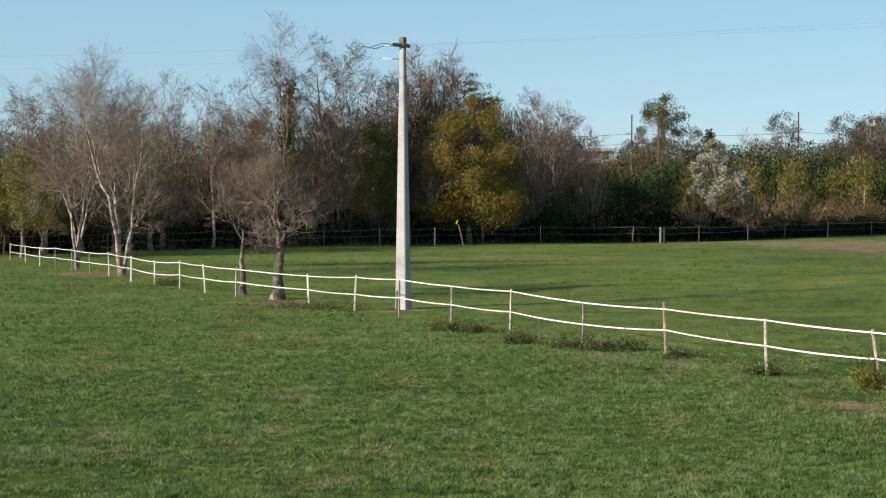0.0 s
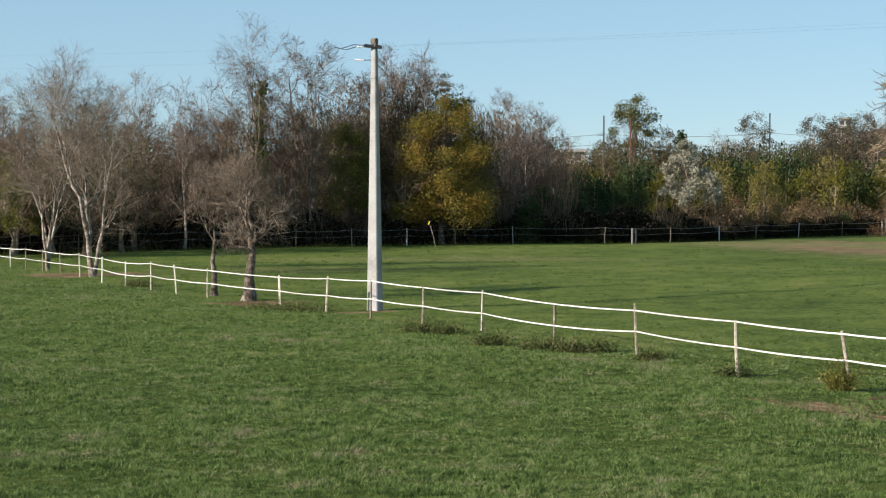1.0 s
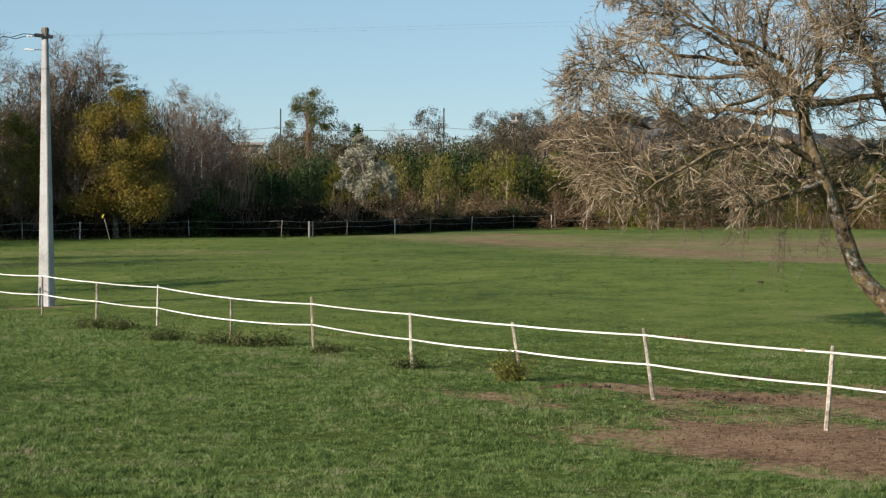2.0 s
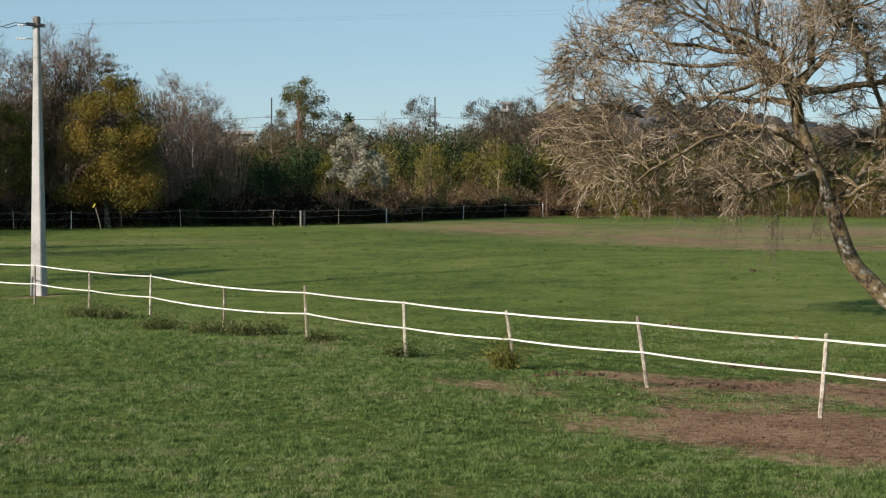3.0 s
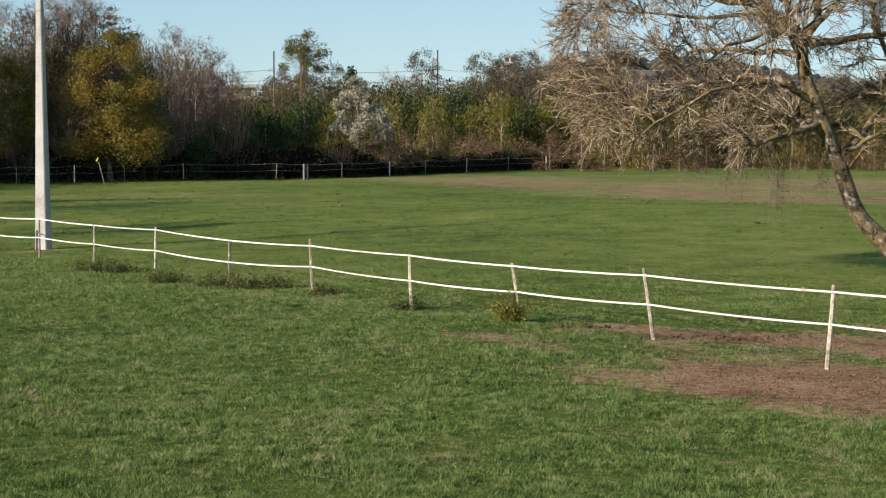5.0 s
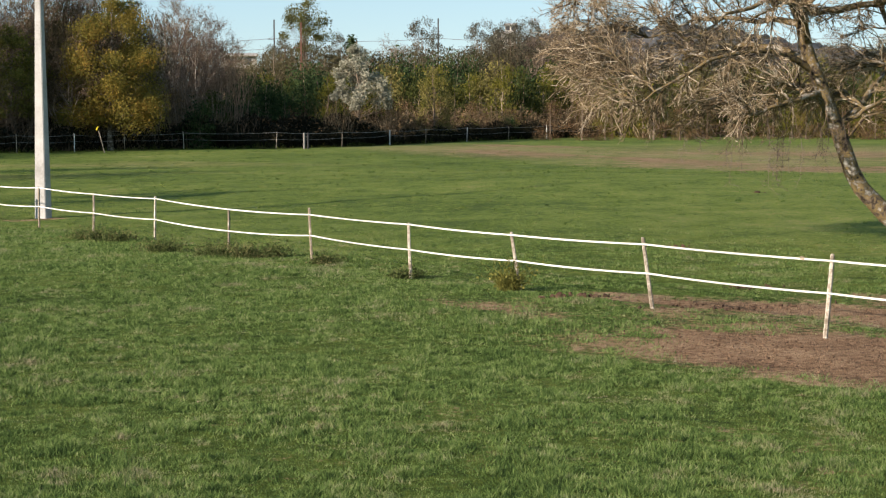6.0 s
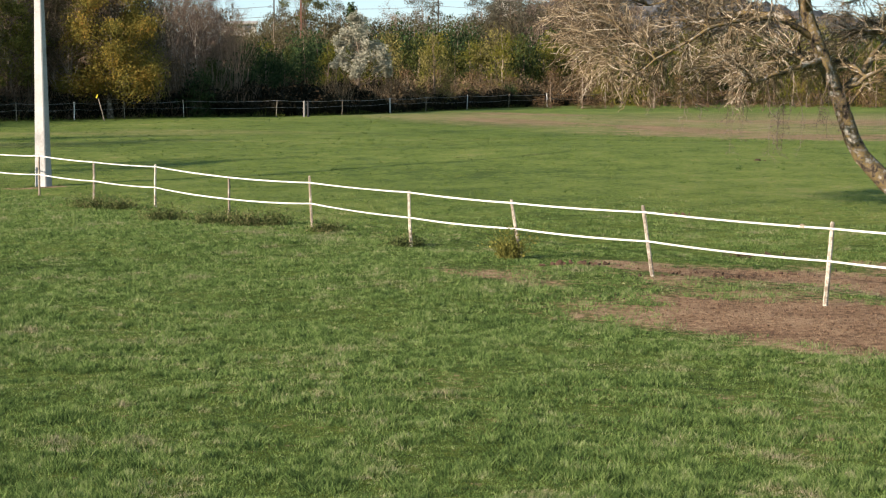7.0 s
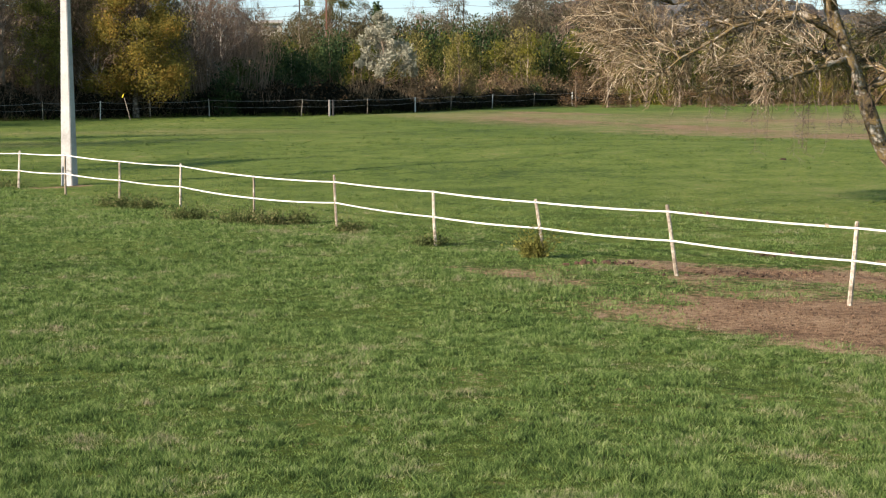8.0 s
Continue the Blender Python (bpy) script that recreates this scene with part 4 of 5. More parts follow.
def build_great_tree():
    """The wide leaning tree with lichened limbs and hanging twigs beyond the fence."""
    rng = np.random.default_rng(77)
    tree = thing("great_bare_tree", pose(21.2, 43.6, -0.05, 0, 0, -11.5), "large leaning bare tree with lichened limbs and drooping twigs", "tree")

    def way(points, first, last, steps=11, wobble=0.045):
        points = np.array(points, dtype=float)
        along = np.concatenate([[0], np.cumsum(np.linalg.norm(np.diff(points, axis=0), axis=1))])
        path = np.stack([np.interp(np.linspace(0, along[-1], steps), along, points[:, k]) for k in range(3)], 1)
        path[1:-1] = 0.25 * path[:-2] + 0.5 * path[1:-1] + 0.25 * path[2:]
        path[1:-1] += rng.normal(size=(steps - 2, 3)) * wobble * min(1.0, along[-1] / 4)
        return path, first + (last - first) * np.linspace(0, 1, steps) ** 0.8

    trunk, thick = way([(0.62, 0, -0.15), (0.48, 0, 0.15), (0.05, 0, 0.55), (-0.57, 0, 1.04), (-1.07, 0.05, 1.5), (-1.4, 0.1, 2.24), (-1.62, 0.1, 2.98), (-1.95, 0.05, 3.73), (-2.3, 0, 4.4), (-2.62, 0, 5.3), (-2.72, 0, 6.3)], 0.27, 0.16, 16, 0.02)
    thick = thick * (1 + 0.45 * np.exp(-np.linspace(0, 16, 16)))
    limbs = [
        way([(-2.7, 0, 6.2), (-2.5, -0.1, 6.6), (-2.33, -0.2, 7.0), (-2.25, -0.2, 7.7), (-2.5, -0.1, 8.4), (-2.8, 0, 9.2), (-3.1, 0.2, 10.6)], 0.14, 0.03),
        way([(-2.7, 0, 6.1), (-3.1, 0.1, 6.8), (-3.55, 0.2, 7.1), (-4.0, 0.3, 7.25), (-4.8, 0.3, 7.35), (-5.6, 0.4, 7.5), (-7.0, 0.5, 7.9)], 0.13, 0.025),
        way([(-2.75, 0, 6.4), (-3.15, -0.3, 7.0), (-3.3, -0.5, 7.5), (-3.85, -0.8, 7.6), (-5.0, -1.2, 7.9), (-6.4, -1.4, 8.6)], 0.11, 0.02),
        way([(-2.5, 0, 6.2), (-1.7, 0.3, 6.35), (-0.7, 0.6, 6.45), (0.6, 1.0, 6.7), (2.0, 1.3, 7.2)], 0.12, 0.03),
        way([(-1.75, 0.1, 3.2), (-0.3, 1.2, 4.3), (0.2, 1.4, 5.6), (-0.5, 1.0, 6.7), (-1.1, 0.7, 8.2), (-1.6, 0.4, 9.2), (-2.0, 0.2, 10.8)], 0.11, 0.04),
        way([(-2.58, -0.05, 6.45), (-2.35, -0.15, 6.8), (-2.0, -0.3, 7.1), (-1.7, -0.5, 7.8), (-1.5, -0.6, 8.4), (-1.3, -0.7, 9.6)], 0.10, 0.025),
        way([(-4.0, 0.3, 7.25), (-5.0, -0.2, 8.2), (-6.4, -0.4, 9.4)], 0.07, 0.02),
        way([(-2.68, 0, 5.9), (-3.3, 0.5, 6.05), (-4.1, 0.9, 6.1), (-5.2, 1.2, 6.1), (-6.6, 1.4, 5.6)], 0.10, 0.02),
        way([(-2.7, 0, 6.0), (-3.2, -0.6, 6.5), (-4.1, -1.1, 6.5), (-4.9, -1.5, 6.1), (-6.0, -1.9, 5.4)], 0.10, 0.02),
        way([(-2.2, 0, 4.1), (-2.5, -0.4, 4.05), (-3.4, -0.8, 3.8), (-4.2, -1.1, 3.55)], 0.10, 0.045),
        way([(-2.45, 0, 4.7), (-3.3, -0.6, 5.2), (-4.6, -1.2, 5.2), (-6.0, -1.8, 4.6), (-7.2, -2.0, 3.8)], 0.10, 0.02),
        way([(-2.5, 0, 5.0), (-3.5, 0.9, 5.4), (-5.0, 1.8, 5.2), (-6.8, 2.2, 4.6)], 0.10, 0.02),
        way([(-1.65, 0, 3.3), (-1.0, -0.3, 3.7), (-0.5, -0.4, 3.95), (0.6, -0.6, 4.2)], 0.08, 0.02),
        way([(-1.5, 0.1, 2.9), (-1.0, -0.5, 3.6), (-0.6, -0.9, 3.5), (-0.3, -1.1, 3.0)], 0.05, 0.012),
        way([(-2.6, 0, 5.4), (-3.0, -1.5, 6.2), (-3.8, -3.0, 6.4), (-4.8, -4.0, 5.8)], 0.10, 0.02),
        way([(-2.65, 0, 5.6), (-2.9, 1.6, 6.8), (-3.6, 3.2, 7.2)], 0.10, 0.03),
        way([(-3.1, 0.1, 6.8), (-4.4, -0.2, 7.7), (-6.0, 0, 8.4), (-7.6, 0.2, 9.0)], 0.09, 0.02),
        way([(-3.55, 0.2, 7.1), (-5.2, 0.2, 6.9), (-6.8, 0.3, 7.1), (-8.2, 0.4, 7.2)], 0.07, 0.018),
    ]
    main_paths, main_radii = np.stack([a for a, _ in limbs]), np.stack([b for _, b in limbs])
    nodes, widths = main_paths[:, 3:].reshape(-1, 3), main_radii[:, 3:].reshape(-1)
    # Boughs from the nearest limb out to places spread through the crown.
    boughs = []
    for n in range(360):
        x = -9.1 + 10.2 * ((n + rng.uniform(0, 1)) / 360) ** 1.05
        low = np.interp(x, (-9.1, -8.6, -7, -5, -3, -1, 1), (5.6, 3.6, 3.3, 3.3, 3.7, 3.9, 4.6))
        top = np.interp(x, (-9.1, -8.3, -6, -3, 1), (7.4, 9.6, 11.0, 12.0, 11.0))
        z = low + (top - low) * rng.uniform(0, 1) ** 1.2
        goal = np.array([x, rng.uniform(-1, 1) * 4.2 * math.sqrt(max(0.03, 1 - ((x + 3) / 6.4) ** 2)), z])
        reach = np.linalg.norm((nodes - goal) * np.array([1, 1, 1.3]), axis=1) + 0.9 * np.maximum(0, nodes[:, 0] - goal[0] < 0) + 0.5 * np.maximum(0, nodes[:, 2] - goal[2])
        if -3.6 < x < -0.6 and z < 5.6 and goal[1] < 0.5:
            continue
        k = int(np.argmin(reach))
        span = np.linalg.norm(goal - nodes[k])
        if span < 0.5:
            continue
        middle = 0.5 * (nodes[k] + goal) + np.array([0, 0, 0.16 * span])
        boughs.append(way([nodes[k], middle, goal], min(widths[k] * 0.8, 0.020 + 0.010 * span), 0.009, 9, 0.05))
    paths, radii = np.stack([a for a, _ in boughs]), np.stack([b for _, b in boughs])
    wood = [tubes(trunk[None], thick[None], 14), tubes(main_paths, main_radii, 8), tubes(paths, radii, 5)]
    p2, r2 = sprout(rng, paths, radii, 9, 0.15, 36, 0.52, 6, 0.015, 0.15, 0.65)
    q2, s2 = sprout(rng, main_paths[:, ::2], main_radii[:, ::2], 11, 0.25, 55, 0.24, 6, 0.02, 0.30, 0.28)
    p2, r2 = np.concatenate([p2, q2]), np.concatenate([r2, s2])
    fine = [tubes(p2, np.maximum(r2, 0.008), 4)]
    high = p2[:, 0, 2] > 6.4
    for pick, rise in ((high, 0.05), (~high, -0.07)):
        p3, r3 = sprout(rng, p2[pick], r2[pick], 7, 0.12, 38, 0.46, 4, rise, 0.17, 0.75)
        fine.append(tubes(p3, np.maximum(r3, 0.0065), 3))
        p4, r4 = sprout(rng, p3, r3, 4, 0.15, 42, 0.50, 2, rise, 0.2, 0.8)
        fine.append(slivers(p4, np.maximum(r4, 0.0062)))
    # Thin sprays that hang below the crown.
    hung = []
    for x, tip in ((-4.75, 1.7), (-4.55, 2.1), (-4.9, 2.3), (-1.75, 2.3), (-2.45, 2.5), (-3.05, 1.9), (-3.35, 1.7), (-3.8, 1.65), (-3.6, 1.75), (-3.45, 2.0), (-3.2, 2.1), (-5.95, 2.4), (-5.6, 2.6), (-2.65, 2.3), (-2.3, 2.1), (-2.0, 2.4), (-6.9, 2.8), (-7.6, 2.9)):
        y = rng.uniform(-1.6, -0.4)
        hung.append(way([(x + rng.uniform(-0.4, 0.4), y, 3.75), (x + 0.05, y - 0.1, 2.9), (x, y - 0.1, tip)], 0.008, 0.004, 8, 0.05))
    p5, r5 = np.stack([a for a, _ in hung]), np.stack([b for _, b in hung])
    p6, r6 = sprout(rng, p5, r5, 13, 0.25, 55, 0.24, 4, 0.06, 0.30, 0.8)
    p7, r7 = sprout(rng, p6, r6, 3, 0.3, 45, 0.4, 3, 0.02, 0.30, 0.8)
    hanging = [tubes(p5, r5, 4), tubes(p6, np.maximum(r6, 0.0045), 3), tubes(p7, np.maximum(r7, 0.004), 3)]
    part("trunk", smooth(sheet("trunk", *joined(wood))), LICHEN_BARK, tree, "leaning trunk with yellow and grey lichen")
    part("crown", sheet("crown", *joined(fine)), PALE_TWIG, tree, "drooping pale brown twigs")
    part("hanging_sprays", sheet("hanging_sprays", *joined(hanging)), GREY_TWIG, tree, "thin brown sprays hanging below the crown")


build_great_tree()

# The wood behind the far fence: bearing, distance, height of each bare tree.
WOOD = [
    (-15.03, 128, 12.0), (-14.34, 134, 11.5), (-13.66, 132, 12.2), (-12.97, 140, 11.4), (-12.1, 136, 11.6), (-11.05, 138, 11.9), (-10.26, 142, 13.3), (-9.55, 135, 11.8), (-8.75, 140, 14.2),
    (-7.95, 138, 12.3), (-7.05, 138, 13.8), (-6.24, 146, 12.6), (-5.61, 150, 12.4), (-3.89, 152, 18.1), (-3.13, 146, 17.2), (-2.35, 150, 15.8), (-1.53, 158, 15.4), (-0.71, 156, 17.9),
    (-0.16, 152, 16.0), (0.93, 164, 14.8), (1.75, 156, 13.6), (2.2, 152, 12.4), (2.57, 162, 13.9), (3.2, 157, 13.3), (3.75, 160, 12.6), (4.29, 159, 11.6), (4.56, 170, 11.1),
]


def build_wood():
    rng = np.random.default_rng(51)
    labels = ["tall bare grey-brown tree in the wood", "bare twiggy brown tree in the wood", "slender bare tree with upright branches in the wood", "bare tree with a few withered leaves", "bare many-stemmed tree in the wood"]
    grove = Grove([
        bare_tree(61, 15.0, "bare_tree", labels[0], BARK, GREY_TWIG, 0.38, 0.20, 12, 7, 300, OLIVE_LEAF, 0.05, 0.14, 1, 0.024, 0.0105),
        bare_tree(62, 13.0, "bare_tree", labels[1], BARK, TWIG, 0.42, 0.15, 12, 7, 500, BROWN_LEAF, 0.05, 0.10, 1, 0.024, 0.0105),
        bare_tree(63, 15.0, "bare_tree", labels[2], BARK, GREY_TWIG, 0.30, 0.18, 11, 7, 0, None, 0.1, 0.22, 1, 0.023, 0.0105),
        bare_tree(64, 13.0, "bare_tree", labels[3], BARK, TWIG, 0.40, 0.16, 12, 7, 600, OLIVE_LEAF, 0.05, 0.12, 1, 0.024, 0.0105),
        bare_tree(65, 12.0, "bare_tree", labels[4], BARK, TWIG, 0.34, 0.14, 7, 6, 0, None, 0.1, 0.16, 3, 0.011, 0.0115),
        bare_tree(66, 12.0, "bare_tree", "bare tree with sunlit pale trunk in the wood", PALE_BARK, GREY_TWIG, 0.40, 0.3, 9, 5, 0, None, 0.1, 0.14, 1, 0.014, 0.0115),
    ], [15.0, 13.0, 15.0, 13.0, 12.0, 12.0])
    for n, (bearing, distance, height) in enumerate(WOOD):
        if bearing > 2.0:
            distance, height = distance + 17, height * 1.10
        kind = n % 5 if height < 15 else (0, 2, 3)[n % 3]
        grove.plant(kind, bearing, distance, height, rng.uniform(0, 360), rng.uniform(0.9, 1.2))
    for n, (bearing, distance, height) in enumerate(((-14.2, 126, 10.0), (-12.7, 124, 9.4), (-11.5, 127, 10.6), (-9.0, 131, 11.2), (-7.4, 134, 10.8), (-5.9, 138, 12.0), (-4.2, 141, 12.8), (-1.8, 151, 12.4), (-0.35, 153, 17.6), (0.1, 156, 17.0), (-1.15, 152, 16.8), (2.5, 166, 11.6), (3.55, 166, 12.4), (3.1, 168, 10.0), (-6.6, 140, 11), (-8.3, 137, 10), (-3.4, 143, 12), (-0.5, 146, 10))):
        grove.plant(5 if height < 13 and (n % 4 == 0 or bearing > 2.0) else 1, bearing, distance, height, rng.uniform(0, 360))
    return grove


GROVE = build_wood()


def build_special_trees():
    ivy = bare_tree(71, 19.0, "ivy_clad_tree", "tall bare tree, its trunk wrapped in green ivy", BARK, GREY_TWIG, 0.46, 0.30, 14, 9, 900, OLIVE_LEAF, 0.06, 0.14, 1, 0.021, 0.0105)
    rng = np.random.default_rng(72)
    spots = np.stack([rng.normal(size=900) * 0.24, rng.normal(size=900) * 0.24, rng.uniform(0.8, 13.2, 900)], 1)
    part("ivy", sheet("ivy", *leaves_at(rng, spots, 0.13, 0.10, 3)), IVY_LEAF, ivy, "green ivy on the trunk")
    set_at(ivy, -4.95, 143, 40, 1.0, True)
    oak = clumped_tree(81, 12.6, "oak_tree", "golden-leaved autumn oak at the wood's edge", GOLD_LEAF, ((0.0, 0.15, 0.28, 0.45, 0.60, 0.74, 0.90, 1.0), (2.2, 3.6, 4.3, 4.3, 3.8, 3.2, 2.4, 0.9)), 92, (0.86, 0.74), 460, 0.080, 0.19, 0.0, 0.6, DARK_BARK)
    set_at(oak, 0.85, 146.0, 0, 1.0, True)
    side = clumped_tree(82, 8.6, "autumn_tree", "yellow-green autumn tree in the wood", BUSH_LEAF, ((0.0, 0.2, 0.6, 1.0), (1.6, 2.3, 2.0, 0.5)), 40, (0.70, 0.48), 230, 0.08, 0.30)
    set_at(side, -2.15, 147.0, 0, 1.24, True)
    for bearing, distance, height, turn in ((-13.35, 117.5, 7.6, 30), (-14.6, 119, 8.4, 200), (-12.6, 125, 5.6, 120)):
        set_at(side, bearing, distance, turn, height / 8.6)
    silver = clumped_tree(95, 9.2, "silver_leaved_tree", "pale silver-leaved tree among brown brush", SILVER_LEAF, ((0.0, 0.38, 0.50, 0.65, 0.80, 0.92, 1.0), (0.6, 3.0, 3.3, 2.4, 1.5, 0.9, 0.5)), 48, (0.50, 0.46), 190, 0.110, 0.40, 0.0, 0.5)
    set_at(silver, 8.68, 164, 0, 1.0, True)
    pine = clumped_tree(84, 17.6, "pine_tree", "tall pine with a loose rounded top", PINE_LEAF, ((0.0, 0.68, 0.74, 0.84, 0.94, 1.0), (0.3, 0.8, 3.5, 3.2, 2.2, 0.6)), 46, (0.75, 0.62), 150, 0.12, 0.62, 0.0, 0.45, None, 0.011)
    set_at(pine, 7.14, 235, 0, 1.0, True)
    dark = leafy_tree(86, 11.6, "conifer", "slim dark conifer standing above the shrubs", BARK, DARK_LEAF, 0.12, 500, 0.15, 0.3, 4)
    set_at(dark, 8.62, 214, 0, 1.0, True)
    tuft = clumped_tree(87, 15.6, "conifer", "dark blue-green conifer top above the wood", DARK_LEAF, ((0.0, 0.6, 0.85, 1.0), (0.6, 2.2, 2.4, 0.5)), 22, (0.6, 0.22), 70, 0.10, 0.7, 0.0, 0.4)
    set_at(tuft, 1.0, 157, 0, 0.96, True)
    gold = clumped_tree(85, 8.0, "autumn_shrub", "tall golden shrub in the brush", OLIVE_LEAF, ((0.0, 0.3, 0.7, 1.0), (1.2, 1.9, 1.5, 0.4)), 30, (0.6, 0.7), 120, 0.09, 0.1, 0.6, 0.4)
    set_at(gold, 11.17, 172, 0, 1.04, True)


build_special_trees()

# Brown and olive crowns behind the shrubs: bearing, distance, height.
CROWNS = [
    (4.9, 236, 9.6), (5.5, 240, 10.0), (6.1, 236, 11.6), (6.55, 238, 12.8), (7.2, 240, 13.0), (7.7, 236, 12.2), (8.3, 240, 11.6), (9.0, 240, 11.4), (9.6, 242, 11.2), (10.3, 240, 11.4),
    (10.9, 250, 11.6), (11.5, 240, 11.2), (12.2, 245, 11.8), (12.75, 250, 12.6), (13.3, 240, 11.8), (14.05, 250, 14.4),
    (5.2, 262, 11.1), (5.9, 264, 12.3), (6.5, 260, 13.1), (7.1, 264, 12.9), (7.7, 262, 13.3), (8.3, 266, 12.7), (8.8, 262, 12.9), (9.3, 266, 12.5), (9.8, 262, 12.9), (10.3, 264, 12.3),
    (10.8, 262, 12.7), (11.3, 266, 12.9), (11.8, 262, 12.5), (12.3, 264, 13.1), (12.8, 262, 13.7), (13.3, 266, 13.3), (13.8, 262, 14.1), (14.4, 266, 14.7), (15.0, 262, 14.9), (15.6, 266, 15.1),
]
# Round-topped trees that stand above them: bearing, distance, height, breadth.
ROUND_TOPS = [(10.82, 250, 15.9, 1.0), (12.72, 252, 15.6, 1.05), (13.12, 246, 14.6, 1.15), (13.62, 244, 15.2, 1.2), (14.1, 250, 15.8, 1.0), (8.05, 244, 13.4, 1.1), (6.4, 246, 13.0, 1.2)]
# Dark evergreens among them.
EVERGREENS = [(8.75, 228, 11.2), (9.95, 238, 11.4), (11.3, 236, 11.0), (11.95, 236, 11.2), (12.4, 238, 10.8), (15.2, 240, 11.0)]


def build_shrubs():
    rng = np.random.default_rng(101)
    plume = ((0.0, 0.3, 0.7, 1.0), (1.7, 2.1, 1.5, 0.5))
    shrubs = Grove([
        clumped_tree(111, 7.0, "shrub", "yellow-green leafy shrub behind the brush", LIME_LEAF, plume, 32, (0.66, 0.62), 85, 0.105, 0.05, 0.4, 0.45),
        clumped_tree(112, 7.0, "shrub", "green leafy shrub behind the brush", GREEN_LEAF, plume, 32, (0.68, 0.62), 85, 0.11, 0.05, 0.4, 0.45),
        clumped_tree(113, 7.0, "shrub", "dark evergreen shrub behind the brush", DARK_LEAF, plume, 32, (0.75, 0.80), 75, 0.13, 0.04, 0.5, 0.5),
        clumped_tree(114, 6.0, "shrub", "withered brown shrub with bare stems", BROWN_LEAF, plume, 30, (0.7, 0.6), 70, 0.10, 0.05, 0.8, 0.3),
        clumped_tree(115, 10.0, "autumn_tree", "dense brown-olive tree with thin withered leaves", DRAB_LEAF, ((0.0, 0.25, 0.6, 0.85, 1.0), (1.4, 2.9, 3.1, 2.2, 0.7)), 60, (1.0, 0.9), 58, 0.15, 0.08, 0.6, 0.22),
        clumped_tree(116, 5.0, "shrub", "golden-brown autumn shrub in the brush", OLIVE_LEAF, ((0.0, 0.3, 0.7, 1.0), (1.3, 1.7, 1.3, 0.4)), 26, (0.60, 0.45), 80, 0.09, 0.05, 0.3, 0.45),
        clumped_tree(117, 15.0, "round_tree", "round-topped grey-green tree with thinning leaves", GREY_LEAF, ((0.0, 0.45, 0.62, 0.80, 0.93, 1.0), (0.3, 0.9, 2.4, 2.7, 1.7, 0.6)), 70, (0.62, 0.50), 75, 0.11, 0.45, 0.0, 0.4, None, 0.012),
    ], [7.0, 7.0, 7.0, 6.0, 10.0, 5.0, 15.0])
    for k in range(60):
        bearing = 4.6 + 22.5 * (k + rng.uniform(0.1, 0.9)) / 60
        kind = (2, 2, 1)[k % 3] if bearing < 7.6 else (0, 1, 0, 0, 5, 0, 2, 1, 0)[k % 9]
        shrubs.plant(kind, bearing, rng.uniform(190, 206), rng.uniform(6.2, 8.4) + (0.8 if bearing > 8.5 else 0), rng.uniform(0, 360), rng.uniform(0.85, 1.15))
    for k in range(26):
        bearing = 7.4 + 19.0 * (k + rng.uniform(0.1, 0.9)) / 26
        away = float(np.interp(bearing, (7.4, 9.7, 12.2, 14.8, 18.9, 27), (152, 160, 174, 187, 203, 230)))
        shrubs.plant((3, 5, 3, 3, 1)[k % 5], bearing, away + rng.uniform(5, 13), rng.uniform(2.0, 3.4), rng.uniform(0, 360), rng.uniform(1.1, 1.5))
    shrubs.plant(2, 13.57, 185.5, 2.9, 40, 1.2)
    for bearing, distance, height in ((4.1, 160, 4.6), (4.6, 164, 5.4), (5.2, 160, 4.8), (5.8, 166, 6.0), (6.4, 164, 5.2), (7.0, 170, 6.0), (5.4, 174, 7.2)):
        shrubs.plant(2, bearing, distance, height, rng.uniform(0, 360), 1.1)
    for k in range(20):
        bearing = -15.5 + 20.5 * (k + rng.uniform(0.1, 0.9)) / 20
        shrubs.plant((3, 2, 3, 2, 1)[k % 5], bearing, rng.uniform(150, 162) + 1.2 * min(0, bearing), rng.uniform(3.4, 6.2), rng.uniform(0, 360), 1.2)
    for k in range(22):
        bearing = 3.8 + 23.0 * (k + rng.uniform(0.1, 0.9)) / 22
        shrubs.plant(3, bearing, rng.uniform(178, 188), rng.uniform(3.2, 4.4), rng.uniform(0, 360), 1.2)
    for bearing, distance, height in CROWNS:
        shrubs.plant(4, bearing, distance, height, rng.uniform(0, 360), rng.uniform(1.1, 1.4))
    for bearing, distance, height, breadth in ROUND_TOPS:
        shrubs.plant(6, bearing, distance, height, rng.uniform(0, 360), breadth)
    for bearing, distance, height in EVERGREENS:
        shrubs.plant(2, bearing, distance, height, rng.uniform(0, 360), rng.uniform(0.75, 0.95))
    for k in range(16):
        bearing = 12.0 + 15.2 * (k + rng.uniform(0.1, 0.9)) / 16
        shrubs.plant(4, bearing, rng.uniform(226, 238), rng.uniform(7.0, 10.0), rng.uniform(0, 360), rng.uniform(1.0, 1.4))
    for k in range(20):
        bearing = -15.8 + 17.6 * (k + rng.uniform(0.1, 0.9)) / 20
        shrubs.plant(4, bearing, rng.uniform(160, 172), rng.uniform(10.2, 12.4) + (1.0 if bearing > -5 else 0), rng.uniform(0, 360), 1.3)
    for k in range(13):
        bearing = -3.6 + 5.2 * (k + rng.uniform(0.1, 0.9)) / 13
        shrubs.plant(4, bearing, rng.uniform(160, 172) if bearing < -1.6 else rng.uniform(152, 156), rng.uniform(11.5, 13.0) - (1.8 if bearing > 2.2 else 0), rng.uniform(0, 360), rng.uniform(0.7, 1.0))
